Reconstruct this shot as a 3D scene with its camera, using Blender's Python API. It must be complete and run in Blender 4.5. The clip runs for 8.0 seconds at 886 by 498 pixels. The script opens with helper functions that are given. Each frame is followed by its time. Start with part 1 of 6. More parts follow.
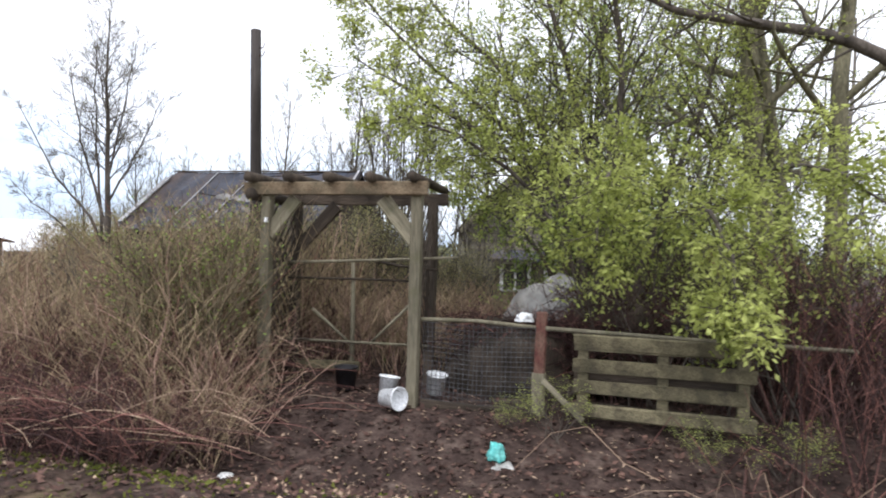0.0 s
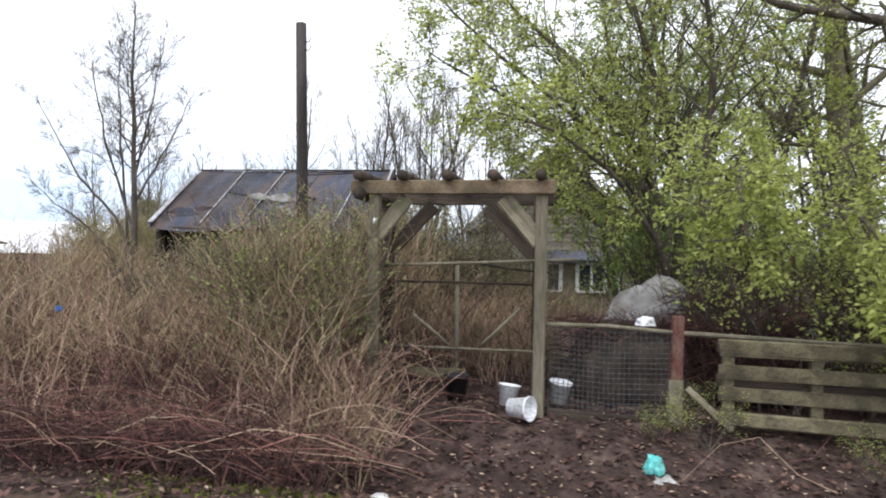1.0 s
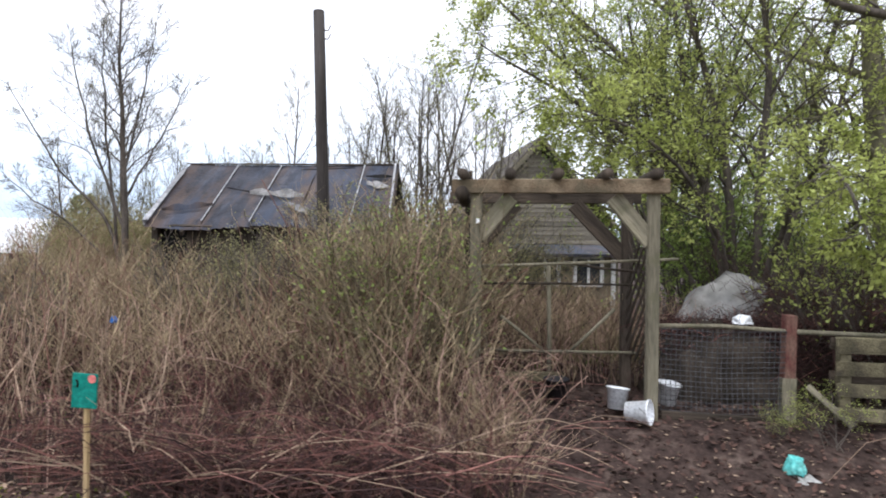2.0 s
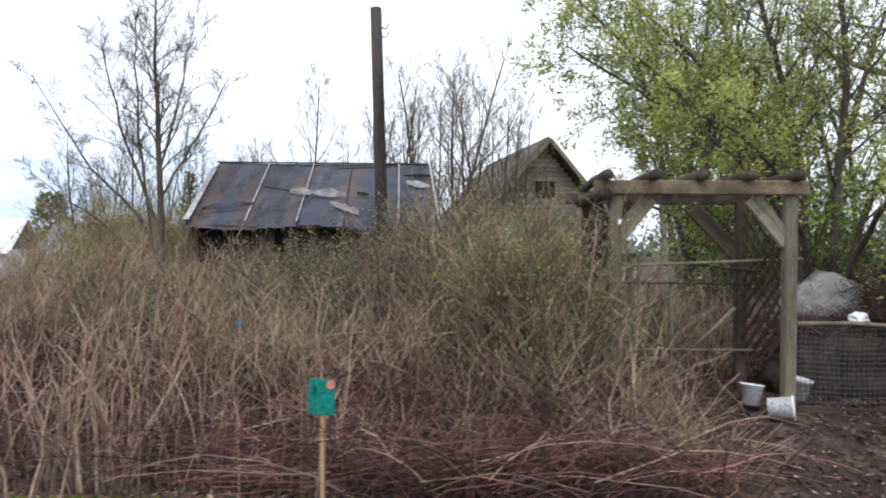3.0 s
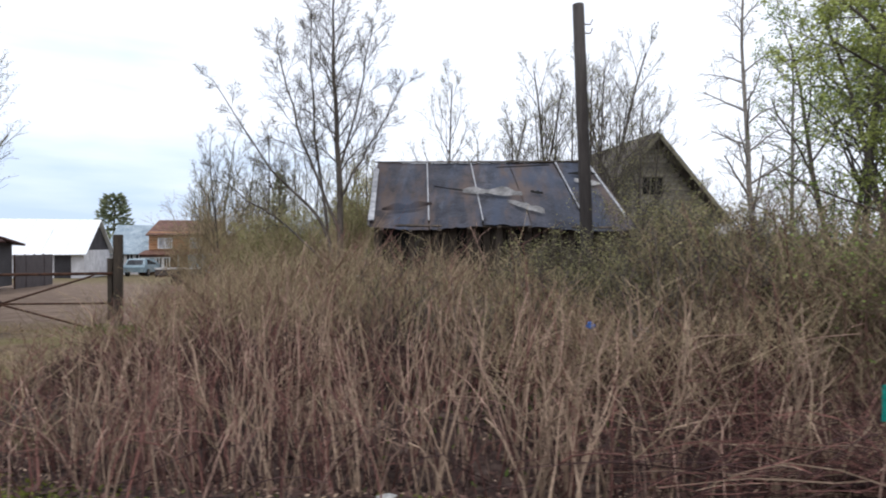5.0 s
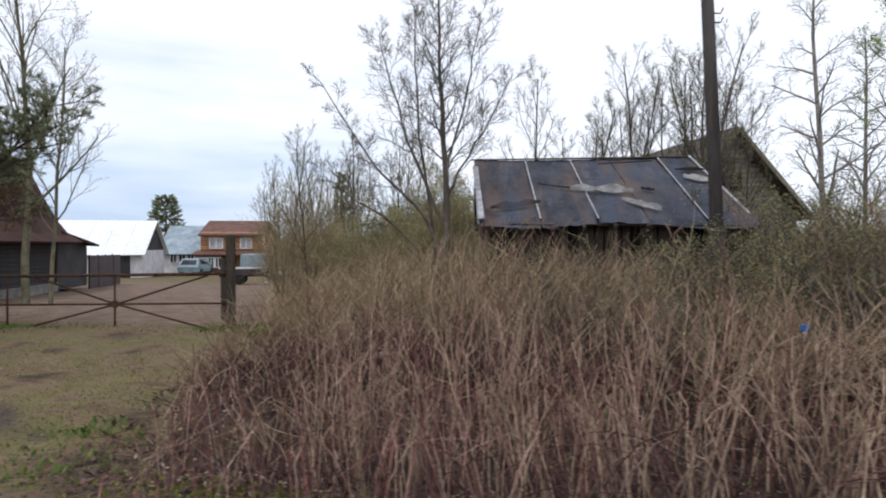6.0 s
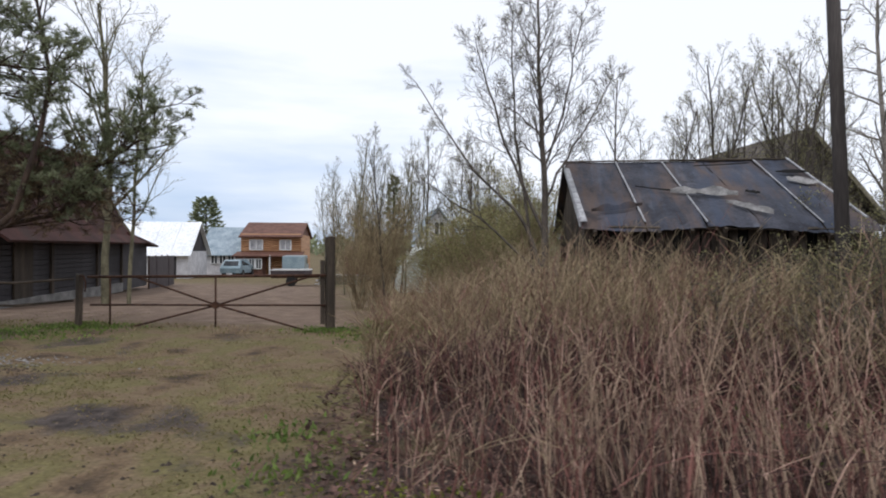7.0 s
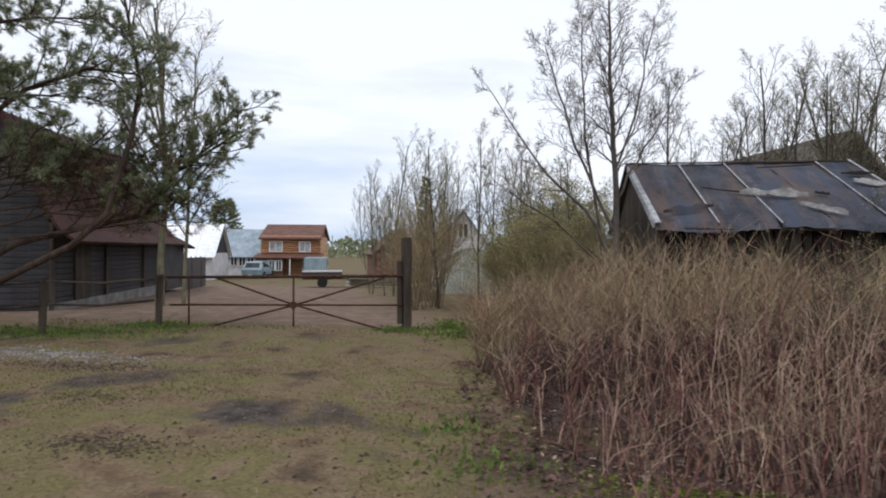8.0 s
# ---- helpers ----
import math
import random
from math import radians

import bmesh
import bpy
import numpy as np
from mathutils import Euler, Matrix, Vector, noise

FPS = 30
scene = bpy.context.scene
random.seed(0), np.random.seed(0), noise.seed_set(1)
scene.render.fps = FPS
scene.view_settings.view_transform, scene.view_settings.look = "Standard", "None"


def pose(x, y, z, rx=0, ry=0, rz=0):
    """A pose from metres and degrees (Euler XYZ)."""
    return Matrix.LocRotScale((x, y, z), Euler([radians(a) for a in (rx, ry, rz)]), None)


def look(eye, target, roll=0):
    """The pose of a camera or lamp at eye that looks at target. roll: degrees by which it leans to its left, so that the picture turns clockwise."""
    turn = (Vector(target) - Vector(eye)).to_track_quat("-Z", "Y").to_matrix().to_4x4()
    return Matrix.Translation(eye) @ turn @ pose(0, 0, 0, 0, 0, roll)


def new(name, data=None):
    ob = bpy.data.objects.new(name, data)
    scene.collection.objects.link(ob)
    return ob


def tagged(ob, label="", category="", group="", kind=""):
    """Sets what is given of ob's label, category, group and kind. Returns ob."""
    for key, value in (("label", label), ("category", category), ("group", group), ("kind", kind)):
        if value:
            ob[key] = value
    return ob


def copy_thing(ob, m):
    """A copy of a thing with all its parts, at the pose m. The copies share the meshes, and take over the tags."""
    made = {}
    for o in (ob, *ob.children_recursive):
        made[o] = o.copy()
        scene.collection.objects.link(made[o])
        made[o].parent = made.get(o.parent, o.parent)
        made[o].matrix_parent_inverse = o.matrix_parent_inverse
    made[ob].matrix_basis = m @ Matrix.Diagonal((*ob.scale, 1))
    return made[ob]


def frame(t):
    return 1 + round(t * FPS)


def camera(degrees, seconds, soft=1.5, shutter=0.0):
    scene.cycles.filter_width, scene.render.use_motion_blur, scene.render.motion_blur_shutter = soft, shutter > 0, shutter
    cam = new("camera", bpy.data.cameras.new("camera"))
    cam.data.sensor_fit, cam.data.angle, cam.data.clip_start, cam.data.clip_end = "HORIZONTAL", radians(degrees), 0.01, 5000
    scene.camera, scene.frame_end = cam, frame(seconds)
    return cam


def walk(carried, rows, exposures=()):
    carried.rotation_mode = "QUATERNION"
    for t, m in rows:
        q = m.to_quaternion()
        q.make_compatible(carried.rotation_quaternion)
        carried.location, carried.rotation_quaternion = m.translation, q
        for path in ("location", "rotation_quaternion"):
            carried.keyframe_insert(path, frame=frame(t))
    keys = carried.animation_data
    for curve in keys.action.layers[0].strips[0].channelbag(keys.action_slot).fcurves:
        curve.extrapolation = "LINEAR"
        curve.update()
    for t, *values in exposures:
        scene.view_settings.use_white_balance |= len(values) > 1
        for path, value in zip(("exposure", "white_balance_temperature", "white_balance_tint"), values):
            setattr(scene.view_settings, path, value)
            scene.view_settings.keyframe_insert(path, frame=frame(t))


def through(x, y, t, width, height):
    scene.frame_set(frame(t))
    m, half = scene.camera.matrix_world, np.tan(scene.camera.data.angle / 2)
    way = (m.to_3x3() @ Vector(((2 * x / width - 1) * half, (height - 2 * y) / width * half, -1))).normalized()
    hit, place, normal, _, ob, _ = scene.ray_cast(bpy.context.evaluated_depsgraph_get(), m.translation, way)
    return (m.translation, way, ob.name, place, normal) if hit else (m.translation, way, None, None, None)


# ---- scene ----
cam = camera(73.6, 8.0, soft=1.9, shutter=0.3)
PATH = [
    (0, (0.576, 0.238, 1.478), (0.113, 2.183, 1.503), 1.7),
    (0.5, (-0.14, 0.197, 1.471), (-0.57, 2.15, 1.498), 1.6),
    (1, (-0.813, 0.23, 1.471), (-1.21, 2.19, 1.495), 1.4),
    (2.5, (-3.191, 0.223, 1.553), (-3.303, 2.22, 1.549), 0.6),
    (3, (-4.023, 0.12, 1.528), (-4.103, 2.118, 1.528), 0.6),
    (3.5, (-4.931, 0.073, 1.501), (-5.005, 2.071, 1.497), 0.5),
    (4, (-5.667, -0.031, 1.522), (-5.738, 1.968, 1.519), 0.4),
    (4.5, (-6.43, 0.03, 1.519), (-6.523, 2.028, 1.513), 0.3),
    (5, (-7.164, 0.016, 1.545), (-7.319, 2.01, 1.535), 0.1),
    (6.5, (-9.532, 0.104, 1.542), (-9.823, 2.082, 1.53), 0.0),
    (7, (-10.25, 0.01, 1.544), (-10.573, 1.983, 1.54), 0.2),
    (7.5, (-10.903, -0.196, 1.526), (-11.233, 1.776, 1.527), 0.1),
    (8, (-11.571, -0.377, 1.515), (-11.906, 1.595, 1.518), 0.2),
]
walk(cam, [(t, look(eye, target, roll)) for t, eye, target, roll in PATH],
     [(t, stops, kelvin, 13) for t, stops, kelvin in ((0.0, 0.95, 6150), (1.0, 0.96, 6110), (2.5, 0.85, 6000), (3.5, 0.69, 5990), (5.0, 0.46, 5990), (6.5, 0.25, 6060), (8.0, 0.22, 6100))])

# world: bright overcast, a little bluer towards the horizon
SUN_EL, SUN_ROT = radians(48), radians(150)
world = bpy.data.worlds.new("overcast_sky")
scene.world = world
world.use_nodes = True
wn, wl = world.node_tree.nodes, world.node_tree.links
bg = wn["Background"]
sky = wn.new("ShaderNodeTexSky")
sky.sky_type = "NISHITA"
sky.sun_disc = False
sky.sun_elevation, sky.sun_rotation = SUN_EL, SUN_ROT
sky.air_density, sky.dust_density = 1.0, 2.0
geo = wn.new("ShaderNodeTexCoord")
sep = wn.new("ShaderNodeSeparateXYZ")
wl.new(geo.outputs["Generated"], sep.inputs[0])
stretch = wn.new("ShaderNodeMapping")
stretch.inputs["Scale"].default_value = (1.6, 1.6, 9.0)
wl.new(geo.outputs["Generated"], stretch.inputs[0])
clouds = wn.new("ShaderNodeTexNoise")
clouds.inputs["Scale"].default_value = 1.4
clouds.inputs["Detail"].default_value = 6
wl.new(stretch.outputs[0], clouds.inputs["Vector"])
band = wn.new("ShaderNodeMapRange")
band.inputs["From Min"].default_value, band.inputs["From Max"].default_value = 0.0, 0.42
band.inputs["To Min"].default_value, band.inputs["To Max"].default_value = 0.0, 0.55
wl.new(sep.outputs["Z"], band.inputs["Value"])
both = wn.new("ShaderNodeMath")
both.operation = "ADD"
wl.new(clouds.outputs["Fac"], both.inputs[0])
wl.new(band.outputs[0], both.inputs[1])
ramp = wn.new("ShaderNodeValToRGB")
ramp.color_ramp.elements[0].position, ramp.color_ramp.elements[0].color = 0.36, (5.2, 6.25, 7.6, 1)
ramp.color_ramp.elements[1].position, ramp.color_ramp.elements[1].color = 0.74, (9.4, 9.5, 9.6, 1)
side = wn.new("ShaderNodeMath")
side.operation = "MULTIPLY_ADD"
side.inputs[1].default_value = 0.25
wl.new(sep.outputs["X"], side.inputs[0])
wl.new(both.outputs[0], side.inputs[2])
wl.new(side.outputs[0], ramp.inputs[0])
mix = wn.new("ShaderNodeMix")
mix.data_type = "RGBA"
mix.inputs["Factor"].default_value = 0.88
wl.new(sky.outputs[0], mix.inputs["A"])
wl.new(ramp.outputs[0], mix.inputs["B"])
wl.new(mix.outputs["Result"], bg.inputs["Color"])
bg.inputs["Strength"].default_value = 0.1

sun = new("sun", bpy.data.lights.new("sun", "SUN"))
sun.data.energy, sun.data.angle, sun.data.color = 0.8, radians(25), (1.0, 0.97, 0.92)
sun.matrix_world = look((0, 0, 30), (6, 12, 5))


# ---------- materials ----------
def mat(name, low, high, scale=6.0, rough=0.85, bump=0.3, metal=0.0, stretch=(1, 1, 1), fine=60.0, third=None, island=0.0, piece=0.0, world_space=False):
    """A worn surface: two colours by broad noise, fine grain on top, relief from both."""
    m = bpy.data.materials.new(name)
    m.use_nodes = True
    n, l = m.node_tree.nodes, m.node_tree.links
    b = n["Principled BSDF"]
    co = n.new("ShaderNodeTexCoord")
    mp = n.new("ShaderNodeMapping")
    mp.inputs["Scale"].default_value = stretch
    l.new(co.outputs["Object"], mp.inputs[0])
    big = n.new("ShaderNodeTexNoise")
    big.inputs["Scale"].default_value, big.inputs["Detail"].default_value = scale, 5
    l.new(mp.outputs[0], big.inputs["Vector"])
    small = n.new("ShaderNodeTexNoise")
    small.inputs["Scale"].default_value, small.inputs["Detail"].default_value = fine, 3
    l.new(mp.outputs[0], small.inputs["Vector"])
    r = n.new("ShaderNodeValToRGB")
    e = r.color_ramp.elements
    e[0].position, e[0].color = 0.33, (*low, 1)
    e[1].position, e[1].color = 0.67, (*high, 1)
    if third:
        x = e.new(0.78)
        x.color = (*third, 1)
    l.new(big.outputs["Fac"], r.inputs[0])
    g = n.new("ShaderNodeMapRange")
    g.inputs["From Min"].default_value, g.inputs["From Max"].default_value = 0.3, 0.7
    g.inputs["To Min"].default_value, g.inputs["To Max"].default_value = 0.72, 1.22
    l.new(small.outputs["Fac"], g.inputs["Value"])
    out = r.outputs[0]
    hsv = n.new("ShaderNodeHueSaturation")
    l.new(out, hsv.inputs["Color"])
    last = g.outputs[0]
    for amount, node, socket in ((island, "ShaderNodeNewGeometry", "Random Per Island"), (piece, "ShaderNodeObjectInfo", "Random")):
        if amount:
            q = n.new(node)
            v = n.new("ShaderNodeMapRange")
            v.inputs["To Min"].default_value, v.inputs["To Max"].default_value = 1 - amount, 1 + amount
            l.new(q.outputs[socket], v.inputs["Value"])
            times = n.new("ShaderNodeMath")
            times.operation = "MULTIPLY"
            l.new(last, times.inputs[0])
            l.new(v.outputs[0], times.inputs[1])
            last = times.outputs[0]
    l.new(last, hsv.inputs["Value"])
    l.new(hsv.outputs[0], b.inputs["Base Color"])
    b.inputs["Roughness"].default_value, b.inputs["Metallic"].default_value = rough, metal
    b.inputs["Specular IOR Level"].default_value = 0.25
    if bump:
        bp = n.new("ShaderNodeBump")
        bp.inputs["Strength"].default_value, bp.inputs["Distance"].default_value = bump, 0.02
        l.new(small.outputs["Fac"], bp.inputs["Height"])
        l.new(bp.outputs[0], b.inputs["Normal"])
    return m


def leaf_mat(name, low, high, through=0.35):
    m = mat(name, low, high, scale=1.5, rough=0.6, bump=0, fine=9.0, island=0.35)
    n, l = m.node_tree.nodes, m.node_tree.links
    t = n.new("ShaderNodeBsdfTranslucent")
    s = n.new("ShaderNodeMixShader")
    s.inputs[0].default_value = through
    l.new(n["Hue/Saturation/Value"].outputs[0], t.inputs["Color"])
    l.new(n["Principled BSDF"].outputs[0], s.inputs[1])
    l.new(t.outputs[0], s.inputs[2])
    l.new(s.outputs[0], n["Material Output"].inputs[0])
    return m


M_CANE = mat("dry_cane", (0.2, 0.122, 0.094), (0.5, 0.335, 0.255), 3, 0.8, 0, fine=25, island=0.55)
M_CANE_RED = mat("reddish_cane", (0.085, 0.038, 0.032), (0.245, 0.115, 0.092), 3, 0.75, 0, fine=25, island=0.4)
# reddish cane taken darker: shade between the stems is put into its colour
M_UNDER = mat("shaded_undergrowth", (0.028, 0.0145, 0.0135), (0.078, 0.041, 0.036), 3, 0.85, 0, fine=25, island=0.4)
M_ASH = mat("grey_ash", (0.16, 0.15, 0.14), (0.3, 0.28, 0.26), 4, 0.95, 0.5, fine=30)
M_CLOD = mat("turned_soil", (0.03, 0.023, 0.019), (0.085, 0.065, 0.05), 6, 0.95, 0.8, fine=30)
M_TWIG = mat("olive_twigs", (0.208, 0.156, 0.094), (0.392, 0.303, 0.185), 2, 0.85, 0, fine=20, island=0.4)
M_TWIGDARK = mat("brown_twigs", (0.1, 0.08, 0.05), (0.21, 0.17, 0.105), 2, 0.85, 0, fine=20, island=0.4)
M_DRY = mat("dead_stalks", (0.23, 0.158, 0.108), (0.43, 0.31, 0.218), 3, 0.8, 0, fine=25, island=0.35)
M_LITTER = mat("leaf_litter", (0.036, 0.02, 0.017), (0.13, 0.075, 0.058), 4, 0.9, 0, fine=25, island=0.5)
M_GREYWOOD = mat("weathered_timber", (0.14, 0.125, 0.088), (0.28, 0.25, 0.175), 5, 0.9, 0.5, stretch=(1, 1, 0.12), fine=70, piece=0.18)
M_PLANK = mat("weathered_planks", (0.15, 0.135, 0.105), (0.28, 0.25, 0.2), 4, 0.9, 0.5, stretch=(0.12, 1, 1), fine=50, piece=0.25)
M_GREENWOOD = mat("mossy_timber", (0.075, 0.066, 0.04), (0.19, 0.165, 0.1), 4, 0.9, 0.5, stretch=(0.3, 1, 1), fine=60, piece=0.2)
M_DARKWOOD = mat("dark_timber", (0.03, 0.024, 0.018), (0.085, 0.065, 0.048), 5, 0.8, 0.5, stretch=(1, 1, 0.15), fine=60, piece=0.2)
M_POLE = mat("tarred_pole", (0.032, 0.027, 0.025), (0.08, 0.069, 0.063), 4, 0.85, 0.6, stretch=(1, 1, 0.08), fine=50)
M_BEAM = mat("brown_beam", (0.13, 0.09, 0.055), (0.26, 0.2, 0.13), 5, 0.85, 0.4, stretch=(0.15, 1, 1), fine=60)
M_REDPOST = mat("flaking_red_paint", (0.11, 0.035, 0.03), (0.2, 0.13, 0.095), 7, 0.85, 0.5, stretch=(1, 1, 0.5), fine=60)
M_RUST = mat("rusty_steel", (0.035, 0.017, 0.012), (0.1, 0.05, 0.03), 14, 0.8, 0.4, fine=80, metal=0.2)
M_FELT = mat("worn_roofing_felt", (0.026, 0.028, 0.038), (0.06, 0.062, 0.078), 2.0, 0.7, 0.6, fine=17, piece=0.15)


def stain(m, colour, scale, lo, hi, amount, shift, stretch=(1, 1, 1)):
    """Lays blotches of another colour over a material."""
    n, l = m.node_tree.nodes, m.node_tree.links
    co = n.new("ShaderNodeTexCoord")
    mp = n.new("ShaderNodeMapping")
    mp.inputs["Location"].default_value = (shift, shift * 0.7, 0)
    mp.inputs["Scale"].default_value = stretch
    l.new(co.outputs["Object"], mp.inputs[0])
    t = n.new("ShaderNodeTexNoise")
    t.inputs["Scale"].default_value, t.inputs["Detail"].default_value, t.inputs["Roughness"].default_value = scale, 8, 0.65
    l.new(mp.outputs[0], t.inputs["Vector"])
    r = n.new("ShaderNodeMapRange")
    r.inputs["From Min"].default_value, r.inputs["From Max"].default_value, r.inputs["To Max"].default_value = lo, hi, amount
    l.new(t.outputs["Fac"], r.inputs["Value"])
    x = n.new("ShaderNodeMix")
    x.data_type = "RGBA"
    b = n["Principled BSDF"].inputs["Base Color"]
    l.new(r.outputs[0], x.inputs["Factor"])
    l.new(b.links[0].from_socket, x.inputs["A"])
    x.inputs["B"].default_value = (*colour, 1)
    l.new(x.outputs["Result"], b)


SLOPE = (1.5, 0.32, 0.32)
stain(M_FELT, (0.115, 0.08, 0.063), 0.9, 0.46, 0.6, 0.8, 3.0, SLOPE)
stain(M_FELT, (0.05, 0.062, 0.092), 1.1, 0.5, 0.62, 0.8, 21.0, SLOPE)
stain(M_FELT, (0.12, 0.135, 0.17), 1.5, 0.56, 0.7, 0.7, 8.0, SLOPE)
stain(M_FELT, (0.018, 0.017, 0.021), 2.2, 0.57, 0.66, 0.7, 14.0)
M_FELTBACK = mat("torn_pale_felt", (0.14, 0.137, 0.135), (0.32, 0.31, 0.3), 5, 0.85, 0.4, fine=30)
M_BATTEN = mat("pale_battens", (0.25, 0.25, 0.26), (0.52, 0.52, 0.53), 6, 0.8, 0.2, fine=40)
M_MOSSROOF = mat("mossy_shingles", (0.06, 0.051, 0.042), (0.15, 0.128, 0.104), 2, 0.95, 0.7, fine=20, piece=0.2)
M_BROWNROOF = mat("red_brown_roofing", (0.034, 0.0135, 0.0105), (0.076, 0.031, 0.024), 1.5, 0.85, 0.3, fine=14, piece=0.12)
M_SIDING = mat("grey_siding", (0.034, 0.031, 0.034), (0.062, 0.058, 0.062), 1.2, 0.7, 0.2, fine=20, piece=0.15)
M_SHEET = mat("brown_sheet_metal", (0.05, 0.04, 0.042), (0.085, 0.07, 0.072), 2, 0.6, 0.1, fine=20)
M_CONCRETE = mat("limewashed_concrete", (0.14, 0.135, 0.128), (0.27, 0.262, 0.25), 3, 0.9, 0.4, fine=40)
M_WHITEWALL = mat("whitewashed_boards", (0.5, 0.49, 0.5), (0.7, 0.69, 0.7), 2, 0.85, 0.2, fine=20)
M_WHITEROOF = mat("galvanised_roof", (0.8, 0.82, 0.84), (0.9, 0.91, 0.92), 0.7, 0.45, 0.1, fine=10)
M_BLUEROOF = mat("blue_grey_slate", (0.22, 0.28, 0.32), (0.36, 0.42, 0.46), 1.5, 0.7, 0.2, fine=12)
M_ORANGEWOOD = mat("varnished_logs", (0.36, 0.18, 0.085), (0.54, 0.31, 0.165), 1.5, 0.6, 0.2, stretch=(0.2, 0.2, 3), fine=14, piece=0.1)
M_DARKROOF = mat("dark_brown_tiles", (0.1, 0.045, 0.032), (0.17, 0.085, 0.06), 2, 0.7, 0.3, fine=14)
M_BRICK = mat("red_boards", (0.16, 0.075, 0.055), (0.26, 0.14, 0.1), 3, 0.85, 0.3, fine=25, piece=0.2)
M_WHITE = mat("white_paint", (0.62, 0.62, 0.6), (0.8, 0.8, 0.78), 6, 0.6, 0.1, fine=50)
M_PLASTIC = mat("white_plastic", (0.8, 0.82, 0.84), (0.9, 0.91, 0.92), 8, 0.4, 0.05, fine=40)
M_BLACKPOT = mat("black_plastic", (0.015, 0.014, 0.016), (0.035, 0.032, 0.035), 8, 0.5, 0.1, fine=40)
M_TEAL = mat("teal_paint", (0.0, 0.16, 0.125), (0.01, 0.24, 0.19), 18, 0.6, 0.2, fine=60)
M_PINK = mat("pink_paint", (0.6, 0.16, 0.15), (0.75, 0.25, 0.22), 20, 0.6, 0.1, fine=60)
M_STAKE = mat("fresh_pine_lath", (0.4, 0.28, 0.13), (0.55, 0.4, 0.22), 9, 0.75, 0.2, stretch=(1, 1, 0.1), fine=60)
M_TURQ = mat("turquoise_film", (0.1, 0.5, 0.47), (0.25, 0.68, 0.63), 14, 0.35, 0.3, fine=40)
M_MURKY = mat("muddy_film", (0.3, 0.3, 0.28), (0.5, 0.49, 0.47), 10, 0.4, 0.3, fine=40)
M_TARP = mat("grey_tarpaulin", (0.13, 0.13, 0.13), (0.31, 0.3, 0.28), 2.5, 0.6, 0.12, fine=7)
M_WIRE = mat("dull_wire", (0.1, 0.1, 0.1), (0.2, 0.2, 0.2), 20, 0.5, 0, metal=0.6)
M_NET = mat("dark_netting", (0.045, 0.045, 0.048), (0.1, 0.1, 0.105), 20, 0.8, 0, fine=40)
M_GLASSDARK = mat("dark_window_glass", (0.02, 0.022, 0.026), (0.06, 0.065, 0.07), 1, 0.08, 0, fine=4)
M_PALEGLASS = mat("pale_window_glass", (0.3, 0.3, 0.31), (0.5, 0.5, 0.5), 1.5, 0.15, 0, fine=6)
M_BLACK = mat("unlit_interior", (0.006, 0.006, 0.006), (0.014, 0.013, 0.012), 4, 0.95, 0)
M_POLY = mat("cloudy_polycarbonate", (0.4, 0.42, 0.36), (0.58, 0.6, 0.53), 1.5, 0.35, 0.05, fine=12)
M_CARPAINT = mat("silver_blue_car_paint", (0.22, 0.3, 0.34), (0.32, 0.4, 0.44), 2, 0.3, 0, fine=20)
M_BLUE = mat("blue_plastic", (0.02, 0.09, 0.32), (0.05, 0.16, 0.45), 8, 0.45, 0.1, fine=40)
M_TYRE = mat("tyre_rubber", (0.015, 0.015, 0.015), (0.035, 0.034, 0.032), 20, 0.85, 0.2)
M_BIRCH = mat("pale_grey_bark", (0.14, 0.12, 0.1), (0.33, 0.3, 0.26), 6, 0.85, 0.3, stretch=(1, 1, 2.5), fine=30)
M_BARK = mat("grey_green_bark", (0.1, 0.09, 0.058), (0.23, 0.21, 0.135), 7, 0.9, 0.5, stretch=(1, 1, 0.4), fine=40)
M_BARKDARK = mat("dark_bark", (0.06, 0.05, 0.042), (0.14, 0.118, 0.098), 7, 0.9, 0.4, stretch=(1, 1, 0.4), fine=40)
M_PINEBARK = mat("pine_bark", (0.035, 0.025, 0.02), (0.095, 0.064, 0.046), 8, 0.9, 0.6, stretch=(1, 1, 0.4), fine=40)
M_LEAF = leaf_mat("spring_leaves", (0.29, 0.335, 0.082), (0.52, 0.56, 0.18), 0.5)
M_LEAFDEEP = leaf_mat("green_leaves", (0.16, 0.23, 0.055), (0.34, 0.42, 0.115), 0.45)
M_BUD = leaf_mat("opening_buds", (0.2, 0.187, 0.082), (0.36, 0.34, 0.155), 0.4)
M_NEEDLE = leaf_mat("pine_needles", (0.14, 0.17, 0.09), (0.29, 0.31, 0.18), 0.25)
M_GRASS = leaf_mat("short_grass", (0.115, 0.106, 0.036), (0.225, 0.195, 0.072), 0.5)
M_STRAW = leaf_mat("dead_grass", (0.19, 0.142, 0.082), (0.34, 0.255, 0.15), 0.5)
M_WEED = leaf_mat("dark_green_weeds", (0.07, 0.115, 0.022), (0.17, 0.225, 0.05), 0.3)
M_DRYNEEDLE = leaf_mat("withered_needles", (0.1, 0.072, 0.042), (0.2, 0.145, 0.085), 0.3)
M_MOSS = leaf_mat("mossy_weeds", (0.11, 0.135, 0.022), (0.23, 0.245, 0.042), 0.35)


